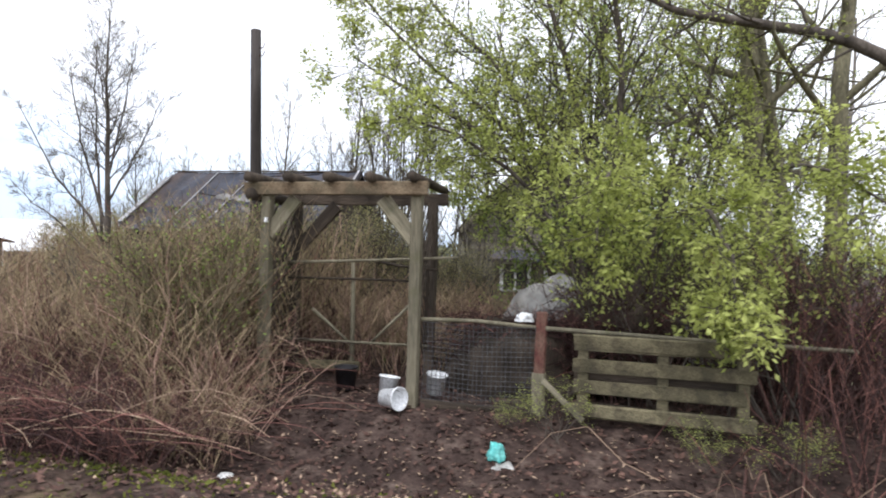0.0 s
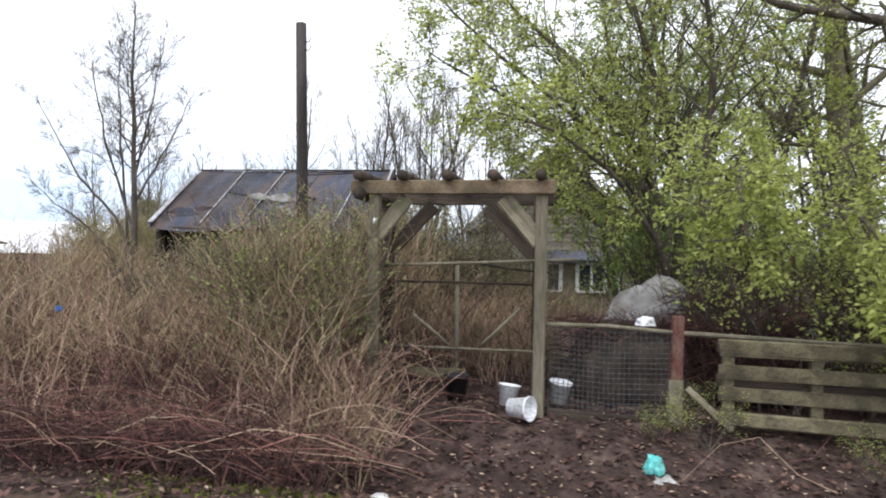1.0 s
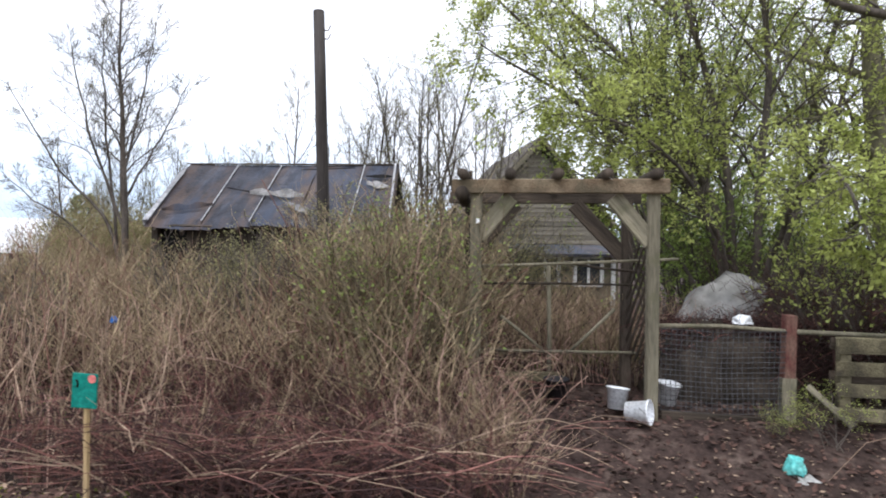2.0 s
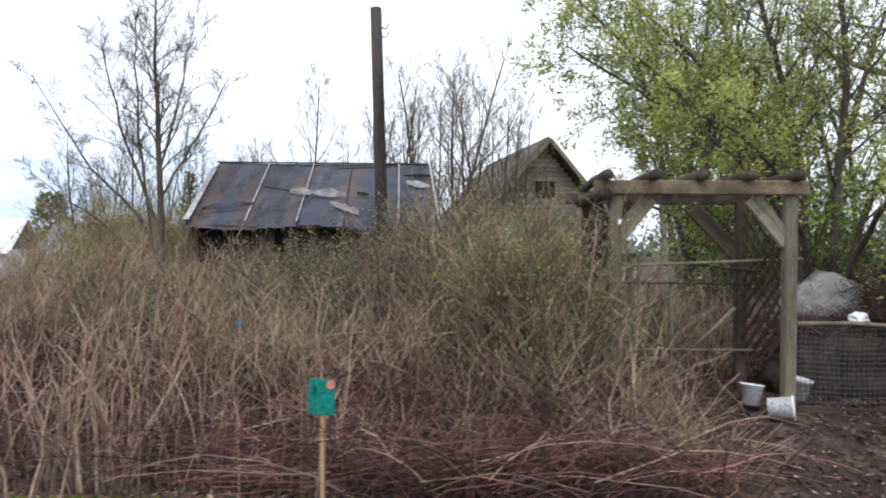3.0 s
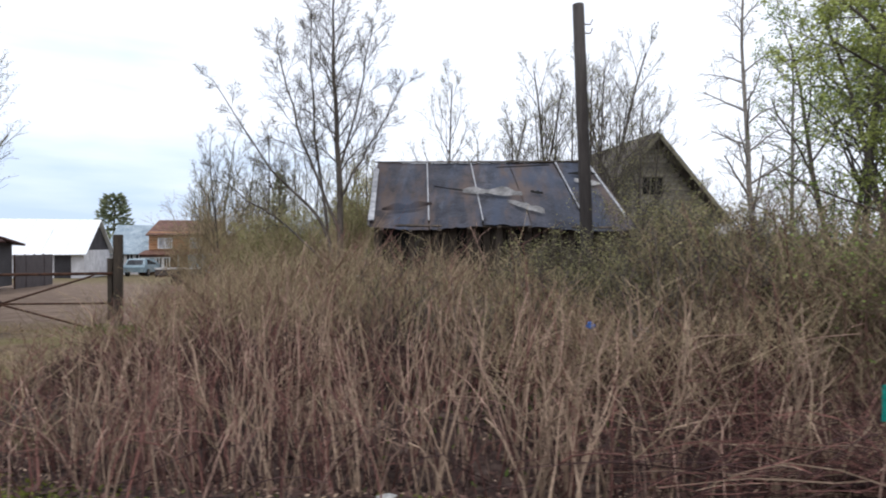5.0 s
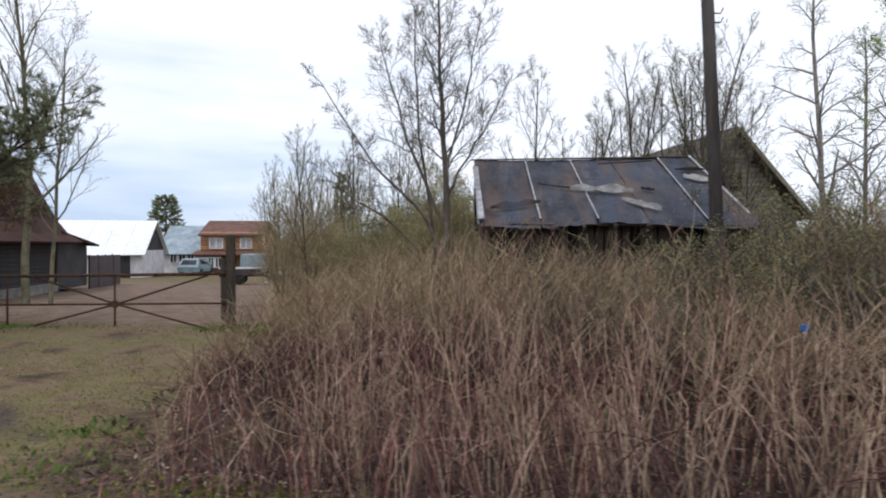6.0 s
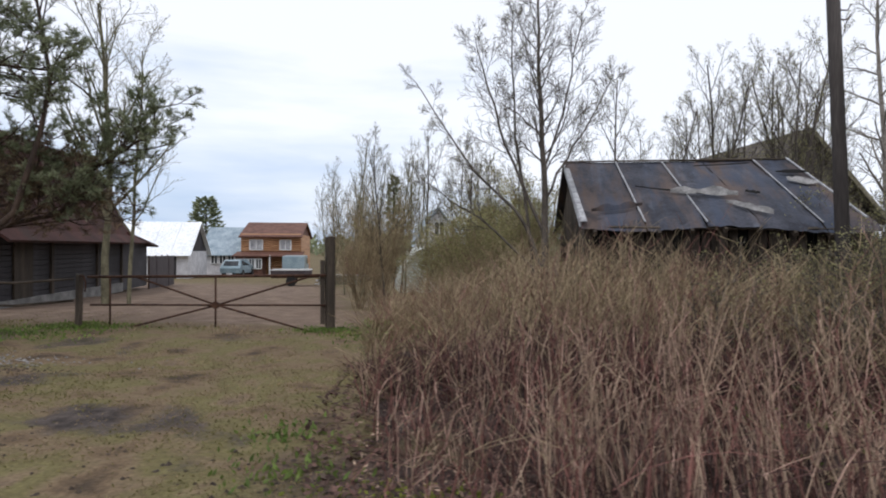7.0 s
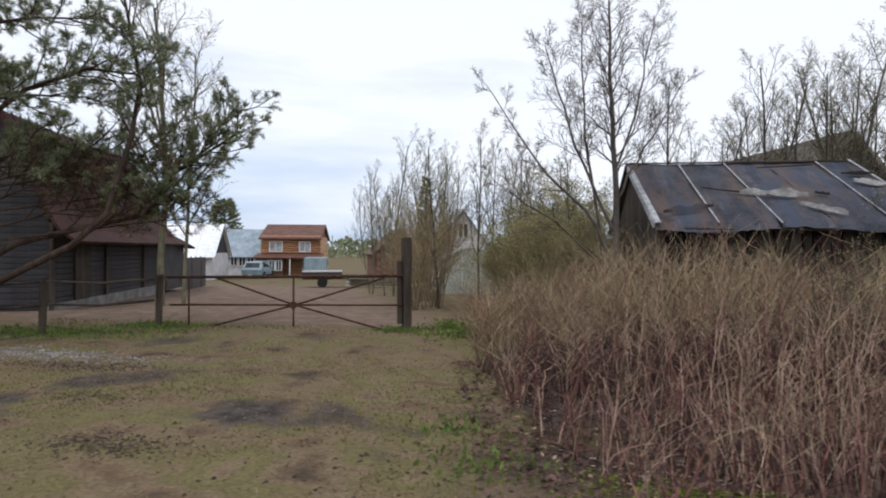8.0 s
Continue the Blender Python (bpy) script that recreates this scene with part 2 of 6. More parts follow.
def ground_mat():
    """Grass, straw, sand and dark soil laid out by the plan."""
    m = bpy.data.materials.new("village_ground")
    m.use_nodes = True
    n, l = m.node_tree.nodes, m.node_tree.links
    b = n["Principled BSDF"]
    b.inputs["Roughness"].default_value = 0.95
    b.inputs["Specular IOR Level"].default_value = 0.15
    co = n.new("ShaderNodeTexCoord")
    sp = n.new("ShaderNodeSeparateXYZ")
    l.new(co.outputs["Object"], sp.inputs[0])

    def noise_tex(scale, detail=5):
        t = n.new("ShaderNodeTexNoise")
        t.inputs["Scale"].default_value, t.inputs["Detail"].default_value = scale, detail
        l.new(co.outputs["Object"], t.inputs["Vector"])
        return t.outputs["Fac"]

    def ramp_of(fac, stops):
        r = n.new("ShaderNodeValToRGB")
        e = r.color_ramp.elements
        while len(e) < len(stops):
            e.new(0.5)
        for k, (p, c) in enumerate(stops):
            e[k].position, e[k].color = p, (*c, 1)
        l.new(fac, r.inputs[0])
        return r.outputs[0]

    def calc(op, a, c):
        q = n.new("ShaderNodeMath")
        q.operation = op
        for k, v in enumerate((a, c)):
            if isinstance(v, (int, float)):
                q.inputs[k].default_value = v
            else:
                l.new(v, q.inputs[k])
        return q.outputs[0]

    def step(value, lo, hi):
        r = n.new("ShaderNodeMapRange")
        r.interpolation_type = "SMOOTHSTEP"
        r.inputs["From Min"].default_value, r.inputs["From Max"].default_value = lo, hi
        l.new(value, r.inputs["Value"])
        return r.outputs[0]

    def over(under, top, fac):
        q = n.new("ShaderNodeMix")
        q.data_type = "RGBA"
        l.new(fac, q.inputs["Factor"])
        l.new(under, q.inputs["A"])
        l.new(top, q.inputs["B"])
        return q.outputs["Result"]

    x, y = sp.outputs["X"], sp.outputs["Y"]
    wob = calc("MULTIPLY", calc("SUBTRACT", noise_tex(0.9, 4), 0.5), 3.2)
    xw, yw = calc("ADD", x, wob), calc("ADD", y, wob)
    grass = ramp_of(noise_tex(1.3, 7), [(0.3, (0.055, 0.04, 0.028)), (0.4, (0.135, 0.093, 0.056)), (0.46, (0.165, 0.12, 0.072)), (0.54, (0.128, 0.107, 0.048)), (0.61, (0.145, 0.124, 0.055)), (0.68, (0.175, 0.125, 0.078)), (0.78, (0.085, 0.064, 0.05))])
    sand = ramp_of(noise_tex(2.2, 7), [(0.3, (0.13, 0.092, 0.067)), (0.6, (0.205, 0.147, 0.108)), (0.75, (0.26, 0.193, 0.143))])
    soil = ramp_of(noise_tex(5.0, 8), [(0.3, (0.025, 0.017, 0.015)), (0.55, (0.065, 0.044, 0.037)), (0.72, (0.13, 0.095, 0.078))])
    mud = ramp_of(noise_tex(6.0, 6), [(0.35, (0.035, 0.028, 0.025)), (0.65, (0.09, 0.072, 0.062))])
    yard = calc("MULTIPLY", step(yw, 9.6, 11.6), step(calc("ADD", xw, calc("MULTIPLY", y, 0.45)), -7.0, -9.5))
    far_green = step(yw, 27.0, 34.0)
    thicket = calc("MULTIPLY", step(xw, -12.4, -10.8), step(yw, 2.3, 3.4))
    bare = calc("MULTIPLY", step(noise_tex(0.75, 6), 0.55, 0.65), step(yw, 10.5, 8.0))
    c = over(grass, mud, bare)
    c = over(c, sand, yard)
    c = over(c, grass, far_green)
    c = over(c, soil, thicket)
    fine = n.new("ShaderNodeMapRange")
    fine.inputs["From Min"].default_value, fine.inputs["From Max"].default_value = 0.3, 0.7
    fine.inputs["To Min"].default_value, fine.inputs["To Max"].default_value = 0.7, 1.28
    l.new(noise_tex(30, 6), fine.inputs["Value"])
    h = n.new("ShaderNodeHueSaturation")
    l.new(c, h.inputs["Color"])
    l.new(fine.outputs[0], h.inputs["Value"])
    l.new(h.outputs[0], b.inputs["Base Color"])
    bp = n.new("ShaderNodeBump")
    bp.inputs["Strength"].default_value, bp.inputs["Distance"].default_value = 0.7, 0.04
    l.new(noise_tex(16, 6), bp.inputs["Height"])
    l.new(bp.outputs[0], b.inputs["Normal"])
    return m


M_GROUND = ground_mat()
stain(M_GREENWOOD, (0.04, 0.032, 0.025), 5.0, 0.5, 0.62, 0.7, 2.0)
stain(M_TARP, (0.09, 0.075, 0.06), 2.6, 0.52, 0.66, 0.75, 5.0)
stain(M_BROWNROOF, (0.05, 0.035, 0.028), 1.2, 0.5, 0.64, 0.6, 7.0)
stain(M_GREYWOOD, (0.1, 0.1, 0.05), 3.0, 0.52, 0.66, 0.6, 4.0)
stain(M_BEAM, (0.08, 0.07, 0.045), 4.0, 0.5, 0.62, 0.7, 6.0)


# ---------- building tools ----------
rnd = random.Random(7)


class Shape:
    """Gathers vertices and faces of one mesh."""

    def __init__(self):
        self.v, self.f = [], []

    def add(self, verts, faces):
        k = len(self.v)
        self.v.extend(verts)
        self.f.extend([tuple(i + k for i in q) for q in faces])

    def tube(self, pts, r0, r1, sides=6, caps=True):
        pts = [Vector(p) for p in pts]
        k, n = len(self.v), len(pts)
        side = None
        for i, p in enumerate(pts):
            d = (pts[min(i + 1, n - 1)] - pts[max(i - 1, 0)])
            if d.length < 1e-9:
                d = Vector((0, 0, 1))
            d.normalize()
            if side is None:
                side = d.cross(Vector((0, 0, 1)) if abs(d.z) < 0.9 else Vector((1, 0, 0)))
            side = (side - d * side.dot(d)).normalized()
            up = d.cross(side)
            r = r0 + (r1 - r0) * i / max(n - 1, 1)
            for j in range(sides):
                a = 2 * math.pi * j / sides
                self.v.append(tuple(p + side * (r * math.cos(a)) + up * (r * math.sin(a))))
        for i in range(n - 1):
            for j in range(sides):
                a, b = k + i * sides + j, k + i * sides + (j + 1) % sides
                self.f.append((a, b, b + sides, a + sides))
        if caps:
            self.f.append(tuple(k + j for j in reversed(range(sides))))
            self.f.append(tuple(k + (n - 1) * sides + j for j in range(sides)))

    def box(self, size, at=(0, 0, 0), turn=None, chamfer=0.0, wear=0.0):
        """A block with chamfered long edges and slightly uneven corners."""
        sx, sy, sz = (s / 2 for s in size)
        c = min(chamfer, sx * 0.8, sy * 0.8, sz * 0.8)
        axis = max(range(3), key=lambda i: size[i])
        o = [i for i in range(3) if i != axis]
        h = (sx, sy, sz)
        if c:
            ring = [(h[o[0]] - c, -h[o[1]]), (h[o[0]], -h[o[1]] + c), (h[o[0]], h[o[1]] - c), (h[o[0]] - c, h[o[1]]),
                    (-h[o[0]] + c, h[o[1]]), (-h[o[0]], h[o[1]] - c), (-h[o[0]], -h[o[1]] + c), (-h[o[0]] + c, -h[o[1]])]
        else:
            ring = [(h[o[0]], -h[o[1]]), (h[o[0]], h[o[1]]), (-h[o[0]], h[o[1]]), (-h[o[0]], -h[o[1]])]
        vs, n = [], len(ring)
        for s in (-1, 1):
            for a, b in ring:
                p = [0, 0, 0]
                p[axis], p[o[0]], p[o[1]] = s * h[axis], a, b
                if wear:
                    p = [q + rnd.uniform(-wear, wear) for q in p]
                q = Vector(p)
                if turn is not None:
                    q = turn @ q
                vs.append(tuple(q + Vector(at)))
        fs = [(j, (j + 1) % n, n + (j + 1) % n, n + j) for j in range(n)] + [tuple(reversed(range(n))), tuple(range(n, 2 * n))]
        self.add(vs, fs)

    def slab(self, corners, thick, normal=None):
        """A flat polygon with thickness, downwards from its corners."""
        c = [Vector(p) for p in corners]
        nn = normal or (c[1] - c[0]).cross(c[2] - c[0]).normalized()
        low = [p - nn * thick for p in c]
        n = len(c)
        self.add([tuple(p) for p in c + low], [tuple(range(n)), tuple(reversed(range(n, 2 * n)))] + [(j, n + j, n + (j + 1) % n, (j + 1) % n) for j in range(n)])

    def leaf(self, p, length, width, d, nrm):
        d, s = Vector(d).normalized(), Vector(d).cross(Vector(nrm))
        if s.length < 1e-6:
            s = Vector((1, 0, 0))
        s.normalize()
        p = Vector(p)
        m = p + d * (length * 0.45)
        self.add([tuple(p), tuple(m + s * width * 0.5), tuple(p + d * length), tuple(m - s * width * 0.5)], [(0, 1, 2, 3)])

    def mesh(self, name):
        me = bpy.data.meshes.new(name)
        me.from_pydata(self.v, [], self.f)
        me.update()
        return me


def fix_normals(me):
    bm = bmesh.new()
    bm.from_mesh(me)
    bmesh.ops.recalc_face_normals(bm, faces=bm.faces)
    bm.to_mesh(me)
    bm.free()


def thing(name, at=(0, 0, 0), turn=0.0, label="", category="", group="", kind=""):
    ob = new(name)
    ob.empty_display_size = 0.1
    ob.matrix_basis = pose(*at, 0, 0, turn)
    return tagged(ob, label, category, group, kind)


def part(name, shape, material, parent=None, label="", at=None, smooth=False):
    me = shape if isinstance(shape, bpy.types.Mesh) else shape.mesh(name)
    if not isinstance(shape, bpy.types.Mesh) and len(me.polygons) < 3000:
        fix_normals(me)
    if not me.materials:
        me.materials.append(material)
    if smooth:
        me.polygons.foreach_set("use_smooth", [True] * len(me.polygons))
    ob = new(name, me)
    if parent:
        ob.parent = parent
    if at is not None:
        ob.matrix_basis = at
    if label:
        ob["label"] = label
    return ob


def one_mesh(name, shape, material, label, category, kind="", group="", smooth=False):
    return tagged(part(name, shape, material, smooth=smooth), label, category, group, kind)


def box_part(name, size, at, material, parent, turn=None, chamfer=0.008, wear=0.003, label=""):
    s = Shape()
    s.box(size, (0, 0, 0), None, chamfer, wear)
    m = Matrix.Translation(at)
    if turn is not None:
        m = m @ turn.to_4x4()
    return part(name, s, material, parent, label, m)


def between(name, a, b, width, depth, material, parent, chamfer=0.008, wear=0.003, label="", twist=0.0):
    """A straight timber from a to b (local z along it)."""
    a, b = Vector(a), Vector(b)
    s = Shape()
    s.box((width, depth, (b - a).length), (0, 0, 0), None, chamfer, wear)
    q = (b - a).to_track_quat("Z", "Y").to_matrix().to_4x4()
    return part(name, s, material, parent, label, Matrix.Translation((a + b) / 2) @ q @ pose(0, 0, 0, 0, 0, twist))


def rod(name, pts, r0, r1, material, parent, sides=8, label=""):
    s = Shape()
    s.tube(pts, r0, r1, sides)
    return part(name, s, material, parent, label, smooth=True)


def soft(v, lo, hi):
    t = min(max((v - lo) / (hi - lo), 0.0), 1.0)
    return t * t * (3 - 2 * t)


def ground_z(x, y):
    z = 0.0
    ditch = soft(x, -13.0, -9.5)
    z -= 0.32 * math.exp(-((y - 4.6) / 0.75) ** 2) * ditch
    z += 0.05 * soft(y, 5.0, 5.8) * ditch
    if y > 12:
        z -= 0.027 * (min(y, 60) - 12)
    near = math.exp(-((x + 6) ** 2 + (y - 5) ** 2) / 900)
    z += near * (0.05 * noise.noise((x * 0.5, y * 0.5, 1.0)) + 0.03 * noise.noise((x * 1.7, y * 1.7, 4.0)) + 0.012 * noise.noise((x * 5, y * 5, 9.0)))
    return z


# ---------- ground ----------
def build_ground():
    def lines(lo, hi, step_near, near_lo, near_hi, grow):
        v, s = [near_lo], step_near
        while v[-1] < near_hi:
            v.append(v[-1] + step_near)
        s = step_near
        while v[-1] < hi:
            s *= grow
            v.append(v[-1] + s)
        s = step_near
        while v[0] > lo:
            s *= grow
            v.insert(0, v[0] - s)
        return v
    xs = lines(-3000, 3000, 0.16, -22, 6, 1.22)
    ys = lines(-3000, 4000, 0.16, -1, 14, 1.22)
    s = Shape()
    s.v = [(x, y, ground_z(x, y)) for y in ys for x in xs]
    w = len(xs)
    s.f = [(j * w + i, j * w + i + 1, (j + 1) * w + i + 1, (j + 1) * w + i) for j in range(len(ys) - 1) for i in range(w - 1)]
    one_mesh("ground", s, M_GROUND, "uneven village ground of grass, sand and dark soil", "ground", "structure", smooth=True)


build_ground()


# ---------- old barn with a torn felt roof ----------
def build_barn():
    b = thing("old_barn", (-7.2, 12.6, 0), 0, "derelict low timber barn with a patched roofing-felt roof", "barn")
    o = Vector((-7.2, 12.6, 0))
    el, er = Vector((-9.5, 11.38, 1.97)) - o, Vector((-4.45, 11.25, 1.93)) - o
    rl, rr = Vector((-9.75, 13.6, 3.46)) - o, Vector((-4.85, 14.1, 3.5)) - o
    bl, br = Vector((-9.9, 15.8, 1.95)) - o, Vector((-5.0, 16.6, 1.95)) - o
    nn = (er - el).cross(rl - el).normalized()

    def at(u, v, lift=0.0):
        p = el.lerp(er, u).lerp(rl.lerp(rr, u), v)
        sag = 0.05 * math.sin(u * 9.0) * (1 - v) + 0.045 * math.sin(math.pi * u) * v
        return p + nn * lift - Vector((0, 0, sag))
    deck = Shape()
    deck.slab([at(0, 0, -0.03), at(1, 0, -0.03), at(1, 1, -0.03), at(0, 1, -0.03)], 0.03, nn)
    roof = part("roof", deck, M_DARKWOOD, b)
    cuts = [0.0, 0.235, 0.44, 0.62, 0.83, 1.0]
    for k in range(len(cuts) - 1):
        s = Shape()
        nu, nv = 12, 16
        u0, u1 = cuts[k] + 0.002, cuts[k + 1] - 0.002
        ph = rnd.uniform(0, 9)
        grid = {}
        for i in range(nu + 1):
            for j in range(nv + 1):
                u, v = u0 + (u1 - u0) * i / nu, j / nv
                ru, rv = u * 5, v * 2.4
                lift = 0.02 + 0.045 * abs(noise.noise((ru * 1.6, rv * 1.6, ph))) + 0.02 * noise.noise((ru * 5, rv * 5, ph))
                if j == 0:
                    lift -= 0.05 + 0.03 * rnd.random()
                grid[i, j] = len(s.v)
                s.v.append(tuple(at(u, v - (0.02 if j == 0 else 0), lift)))
        s.f = [(grid[i, j], grid[i + 1, j], grid[i + 1, j + 1], grid[i, j + 1]) for i in range(nu) for j in range(nv)]
        part("felt_sheet", s, M_FELT, roof, smooth=True)
    for u, u2, v0, v1, w in ((0.235, 0.235, 0.05, 1.0, 0.026), (0.44, 0.44, 0.0, 1.0, 0.024), (0.83, 0.84, 0.05, 1.0, 0.026), (0.985, 0.985, 0.1, 1.0, 0.045)):
        a, c = at(u, v0, 0.06), at(u2, v1, 0.06)
        between("batten", a, c, w, 0.022, M_BATTEN, roof, 0.004, 0.004)
    between("verge_board", at(0.0, 0.0, 0.03), at(0.0, 0.9, 0.03), 0.03, 0.11, M_BATTEN, roof, 0.004, 0.004, "pale lifted board along the roof edge")
    between("edge_strip", at(0.012, 0.0, 0.1), at(0.004, 0.82, 0.1), 0.11, 0.02, M_BATTEN, roof, 0.004, 0.008, "pale peeling strip along the roof edge")
    between("ridge_board", at(-0.01, 1.0, 0.03), at(1.0, 1.0, 0.03), 0.09, 0.03, M_DARKWOOD, roof, 0.004, 0.01)

    def flap(u0, u1, v0, v1, material, name, seed, curl=0.1, wide=1.0):
        s, n = Shape(), 9
        for i in range(n + 1):
            f = i / n
            u = u0 + (u1 - u0) * f
            h = 0.35 + 0.65 * abs(noise.noise((f * 3, seed, 0.3))) * 1.6
            mid = v0 + (v1 - v0) * f
            half = 0.036 * wide * h * math.sin(math.pi * min(max(f, 0.06), 0.94))
            s.v += [tuple(at(u, mid - half, 0.1)), tuple(at(u, mid, 0.1 + curl * 0.4)), tuple(at(u, mid + half, 0.1 + curl * h))]
        s.f = [q for i in range(n) for q in ((3 * i, 3 * i + 3, 3 * i + 4, 3 * i + 1), (3 * i + 1, 3 * i + 4, 3 * i + 5, 3 * i + 2))]
        part(name, s, material, roof, smooth=True)
    flap(0.38, 0.62, 0.42, 0.36, M_FELTBACK, "torn_flap", 1.0, 0.12, 1.4)
    flap(0.55, 0.68, 0.24, 0.1, M_FELTBACK, "torn_flap", 2.0, 0.1, 1.5)
    flap(0.05, 0.25, 0.15, 0.25, M_FELT, "torn_flap", 3.0, 0.13, 0.8)
    # black strips draw gashes in the felt and the shadow line above the flap
    flap(0.26, 0.5, 0.53, 0.36, M_BLACK, "torn_flap", 4.0, 0.03, 0.45)
    flap(0.55, 0.8, 0.86, 0.9, M_BLACK, "torn_flap", 5.0, 0.03, 0.35)
    flap(0.66, 0.71, 0.42, 0.4, M_BLACK, "torn_flap", 6.0, 0.05)
    flap(0.87, 0.97, 0.62, 0.55, M_FELTBACK, "torn_flap", 7.0, 0.06, 2.2)
    flap(0.86, 0.98, 0.74, 0.72, M_BLACK, "torn_flap", 8.0, 0.05)
    back = Shape()
    back.slab([rl, rr, br, bl], 0.05)
    part("rear_roof", back, M_FELT, roof)
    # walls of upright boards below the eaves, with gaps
    # black sheet and dark planks carry the eave shade in their colour
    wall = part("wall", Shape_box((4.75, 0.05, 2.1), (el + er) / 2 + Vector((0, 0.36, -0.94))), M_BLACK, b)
    plank = Shape()
    plank.box((0.14, 0.025, 2.05), (0, 0, 0), None, 0.004, 0.004)
    pm = plank.mesh("plank")
    fix_normals(pm)
    for k in range(30):
        if k % 7 == 3:
            continue
        p = el.lerp(er, 0.03 + 0.94 * k / 29) + Vector((0, 0.3, -0.97 + rnd.uniform(-0.04, 0.04)))
        part("plank", pm, M_DARKWOOD, wall, at=Matrix.Translation(p) @ pose(0, 0, 0, 0, rnd.uniform(-1, 1), -1.5))
    for side, (e0, r0, b0) in (("left", (el, rl, bl)), ("right", (er, rr, br))):
        s = Shape()
        i = Vector((0.22 if side == "left" else -0.22, 0, 0))
        up = Vector((0, 0, 1))
        s.slab([e0 + i + Vector((0, 0.3, -1.97)), b0 + i + Vector((0, -0.2, -1.97)), b0 + i + Vector((0, -0.2, -0.15)), r0 + i - up * 0.12, e0 + i + Vector((0, 0.3, -0.05))], 0.06)
        part("gable_wall", s, M_DARKWOOD, b)
    for u in (0.03, 0.5, 0.97):
        p = el.lerp(er, u) + Vector((0, 0.2, 0))
        between("post", p + Vector((0, 0, -2.0)), p + Vector((0, 0, -0.04)), 0.14, 0.14, M_DARKWOOD, b, 0.01)
    for k in range(9):
        p = at(0.05 + 0.9 * k / 8, 0.0, -0.08)
        between("rafter_end", p + (rl - el).normalized() * -0.12, p + (rl - el).normalized() * 0.5, 0.06, 0.09, M_DARKWOOD, b)


def Shape_box(size, at=(0, 0, 0), turn=None, chamfer=0.01, wear=0.0):
    s = Shape()
    s.box(size, at, turn, chamfer, wear)
    return s


build_barn()


# ---------- old plank house with a gable ----------
def build_gable_house():
    h = thing("plank_house", (-1.08, 22.7, -0.25), 15, "abandoned grey plank house with a steep mossy roof", "house")
    half, eave, top, depth = 2.75, 3.0, 5.95, 7.0
    core = Shape()
    core.slab([(-half + 0.15, 0.06, 0), (half - 0.15, 0.06, 0), (half - 0.15, 0.06, eave), (0, 0.06, top - 0.2), (-half + 0.15, 0.06, eave)], 0.05, Vector((0, -1, 0)))
    wall = part("wall", core, M_BLACK, h)
    z, k = 0.0, 0
    while z < top - 0.3:
        hgt = 0.17
        reach = half - 0.15 if z + hgt < eave else (half - 0.15) * (top - 0.22 - z - hgt) / (top - 0.22 - eave)
        reach = max(min(reach, half - 0.15), 0.1)
        holes = [(-0.42, 0.42)] if 3.72 < z + hgt / 2 < 4.38 else []
        runs = [(-reach, reach)] if not holes else [(-reach, -0.42), (0.42, reach)]
        for a, c in runs:
            if c - a > 0.05:
                box_part("plank", (c - a, 0.03, hgt - 0.012), ((a + c) / 2, 0.012 * (k % 2), z + hgt / 2), M_PLANK, wall, chamfer=0.004, wear=0.006)
        z += hgt
        k += 1
    for sx in (-1, 1):
        s = Shape()
        s.slab([(sx * (half - 0.15), 0.1, 0), (sx * (half - 0.15), depth, 0), (sx * (half - 0.15), depth, eave), (sx * (half - 0.15), 0.1, eave)], 0.06)
        part("side_wall", s, M_PLANK, h)
        r = Shape()
        r.slab([(sx * (half + 0.25), -0.45, eave - 0.28), (sx * (half + 0.25), depth, eave - 0.28), (0, depth, top), (0, -0.45, top)], 0.08)
        part("roof", r, M_MOSSROOF, h)
        between("barge_board", (sx * (half + 0.25), -0.48, eave - 0.36), (0, -0.48, top - 0.06), 0.03, 0.16, M_GREYWOOD, h)
    win = part("window", Shape_box((0.82, 0.02, 0.64), (0, 0.045, 4.05)), M_BLACK, h, "broken attic window")
    for a, c in (((-0.43, 0.0, 3.72), (-0.43, 0.0, 4.4)), ((0.43, 0.0, 3.72), (0.43, 0.0, 4.4)), ((-0.43, 0.0, 3.72), (0.43, 0.0, 3.72)), ((-0.43, 0.0, 4.4), (0.43, 0.0, 4.4)),
                 ((-0.12, 0.0, 3.72), (-0.05, 0.0, 4.4)), ((0.16, 0.0, 3.9), (0.14, 0.0, 4.4))):
        between("frame", a, c, 0.05, 0.04, M_GREYWOOD, win)
    c = Shape()
    c.box((0.14, 0.14, 0.8), (-1.5, 5.2, 5.0), None, 0.01)
    part("stove_pipe", c, M_RUST, h)


build_gable_house()


# ---------- tall wooden pole ----------
def build_pole():
    p = thing("wooden_pole", (-5.43, 10.34, 0), 0, "dark weathered wooden utility pole leaning slightly", "pole")
    s = Shape()
    s.tube([(0, 0, -0.3), (-0.05, 0, 1.2), (-0.1, 0.01, 2.8), (-0.16, 0.02, 4.3), (-0.215, 0.03, 5.7)], 0.112, 0.098, 14)
    pole = part("shaft", s, M_POLE, p, smooth=True)
    for z, a in ((5.2, 0.1), (5.35, 0.09)):
        rod("wire_hook", [(-0.11, 0.0, z), (-0.02, -0.03, z - 0.02), (0.02, -0.03, z + 0.07)], 0.012, 0.01, M_RUST, pole, 6)


build_pole()


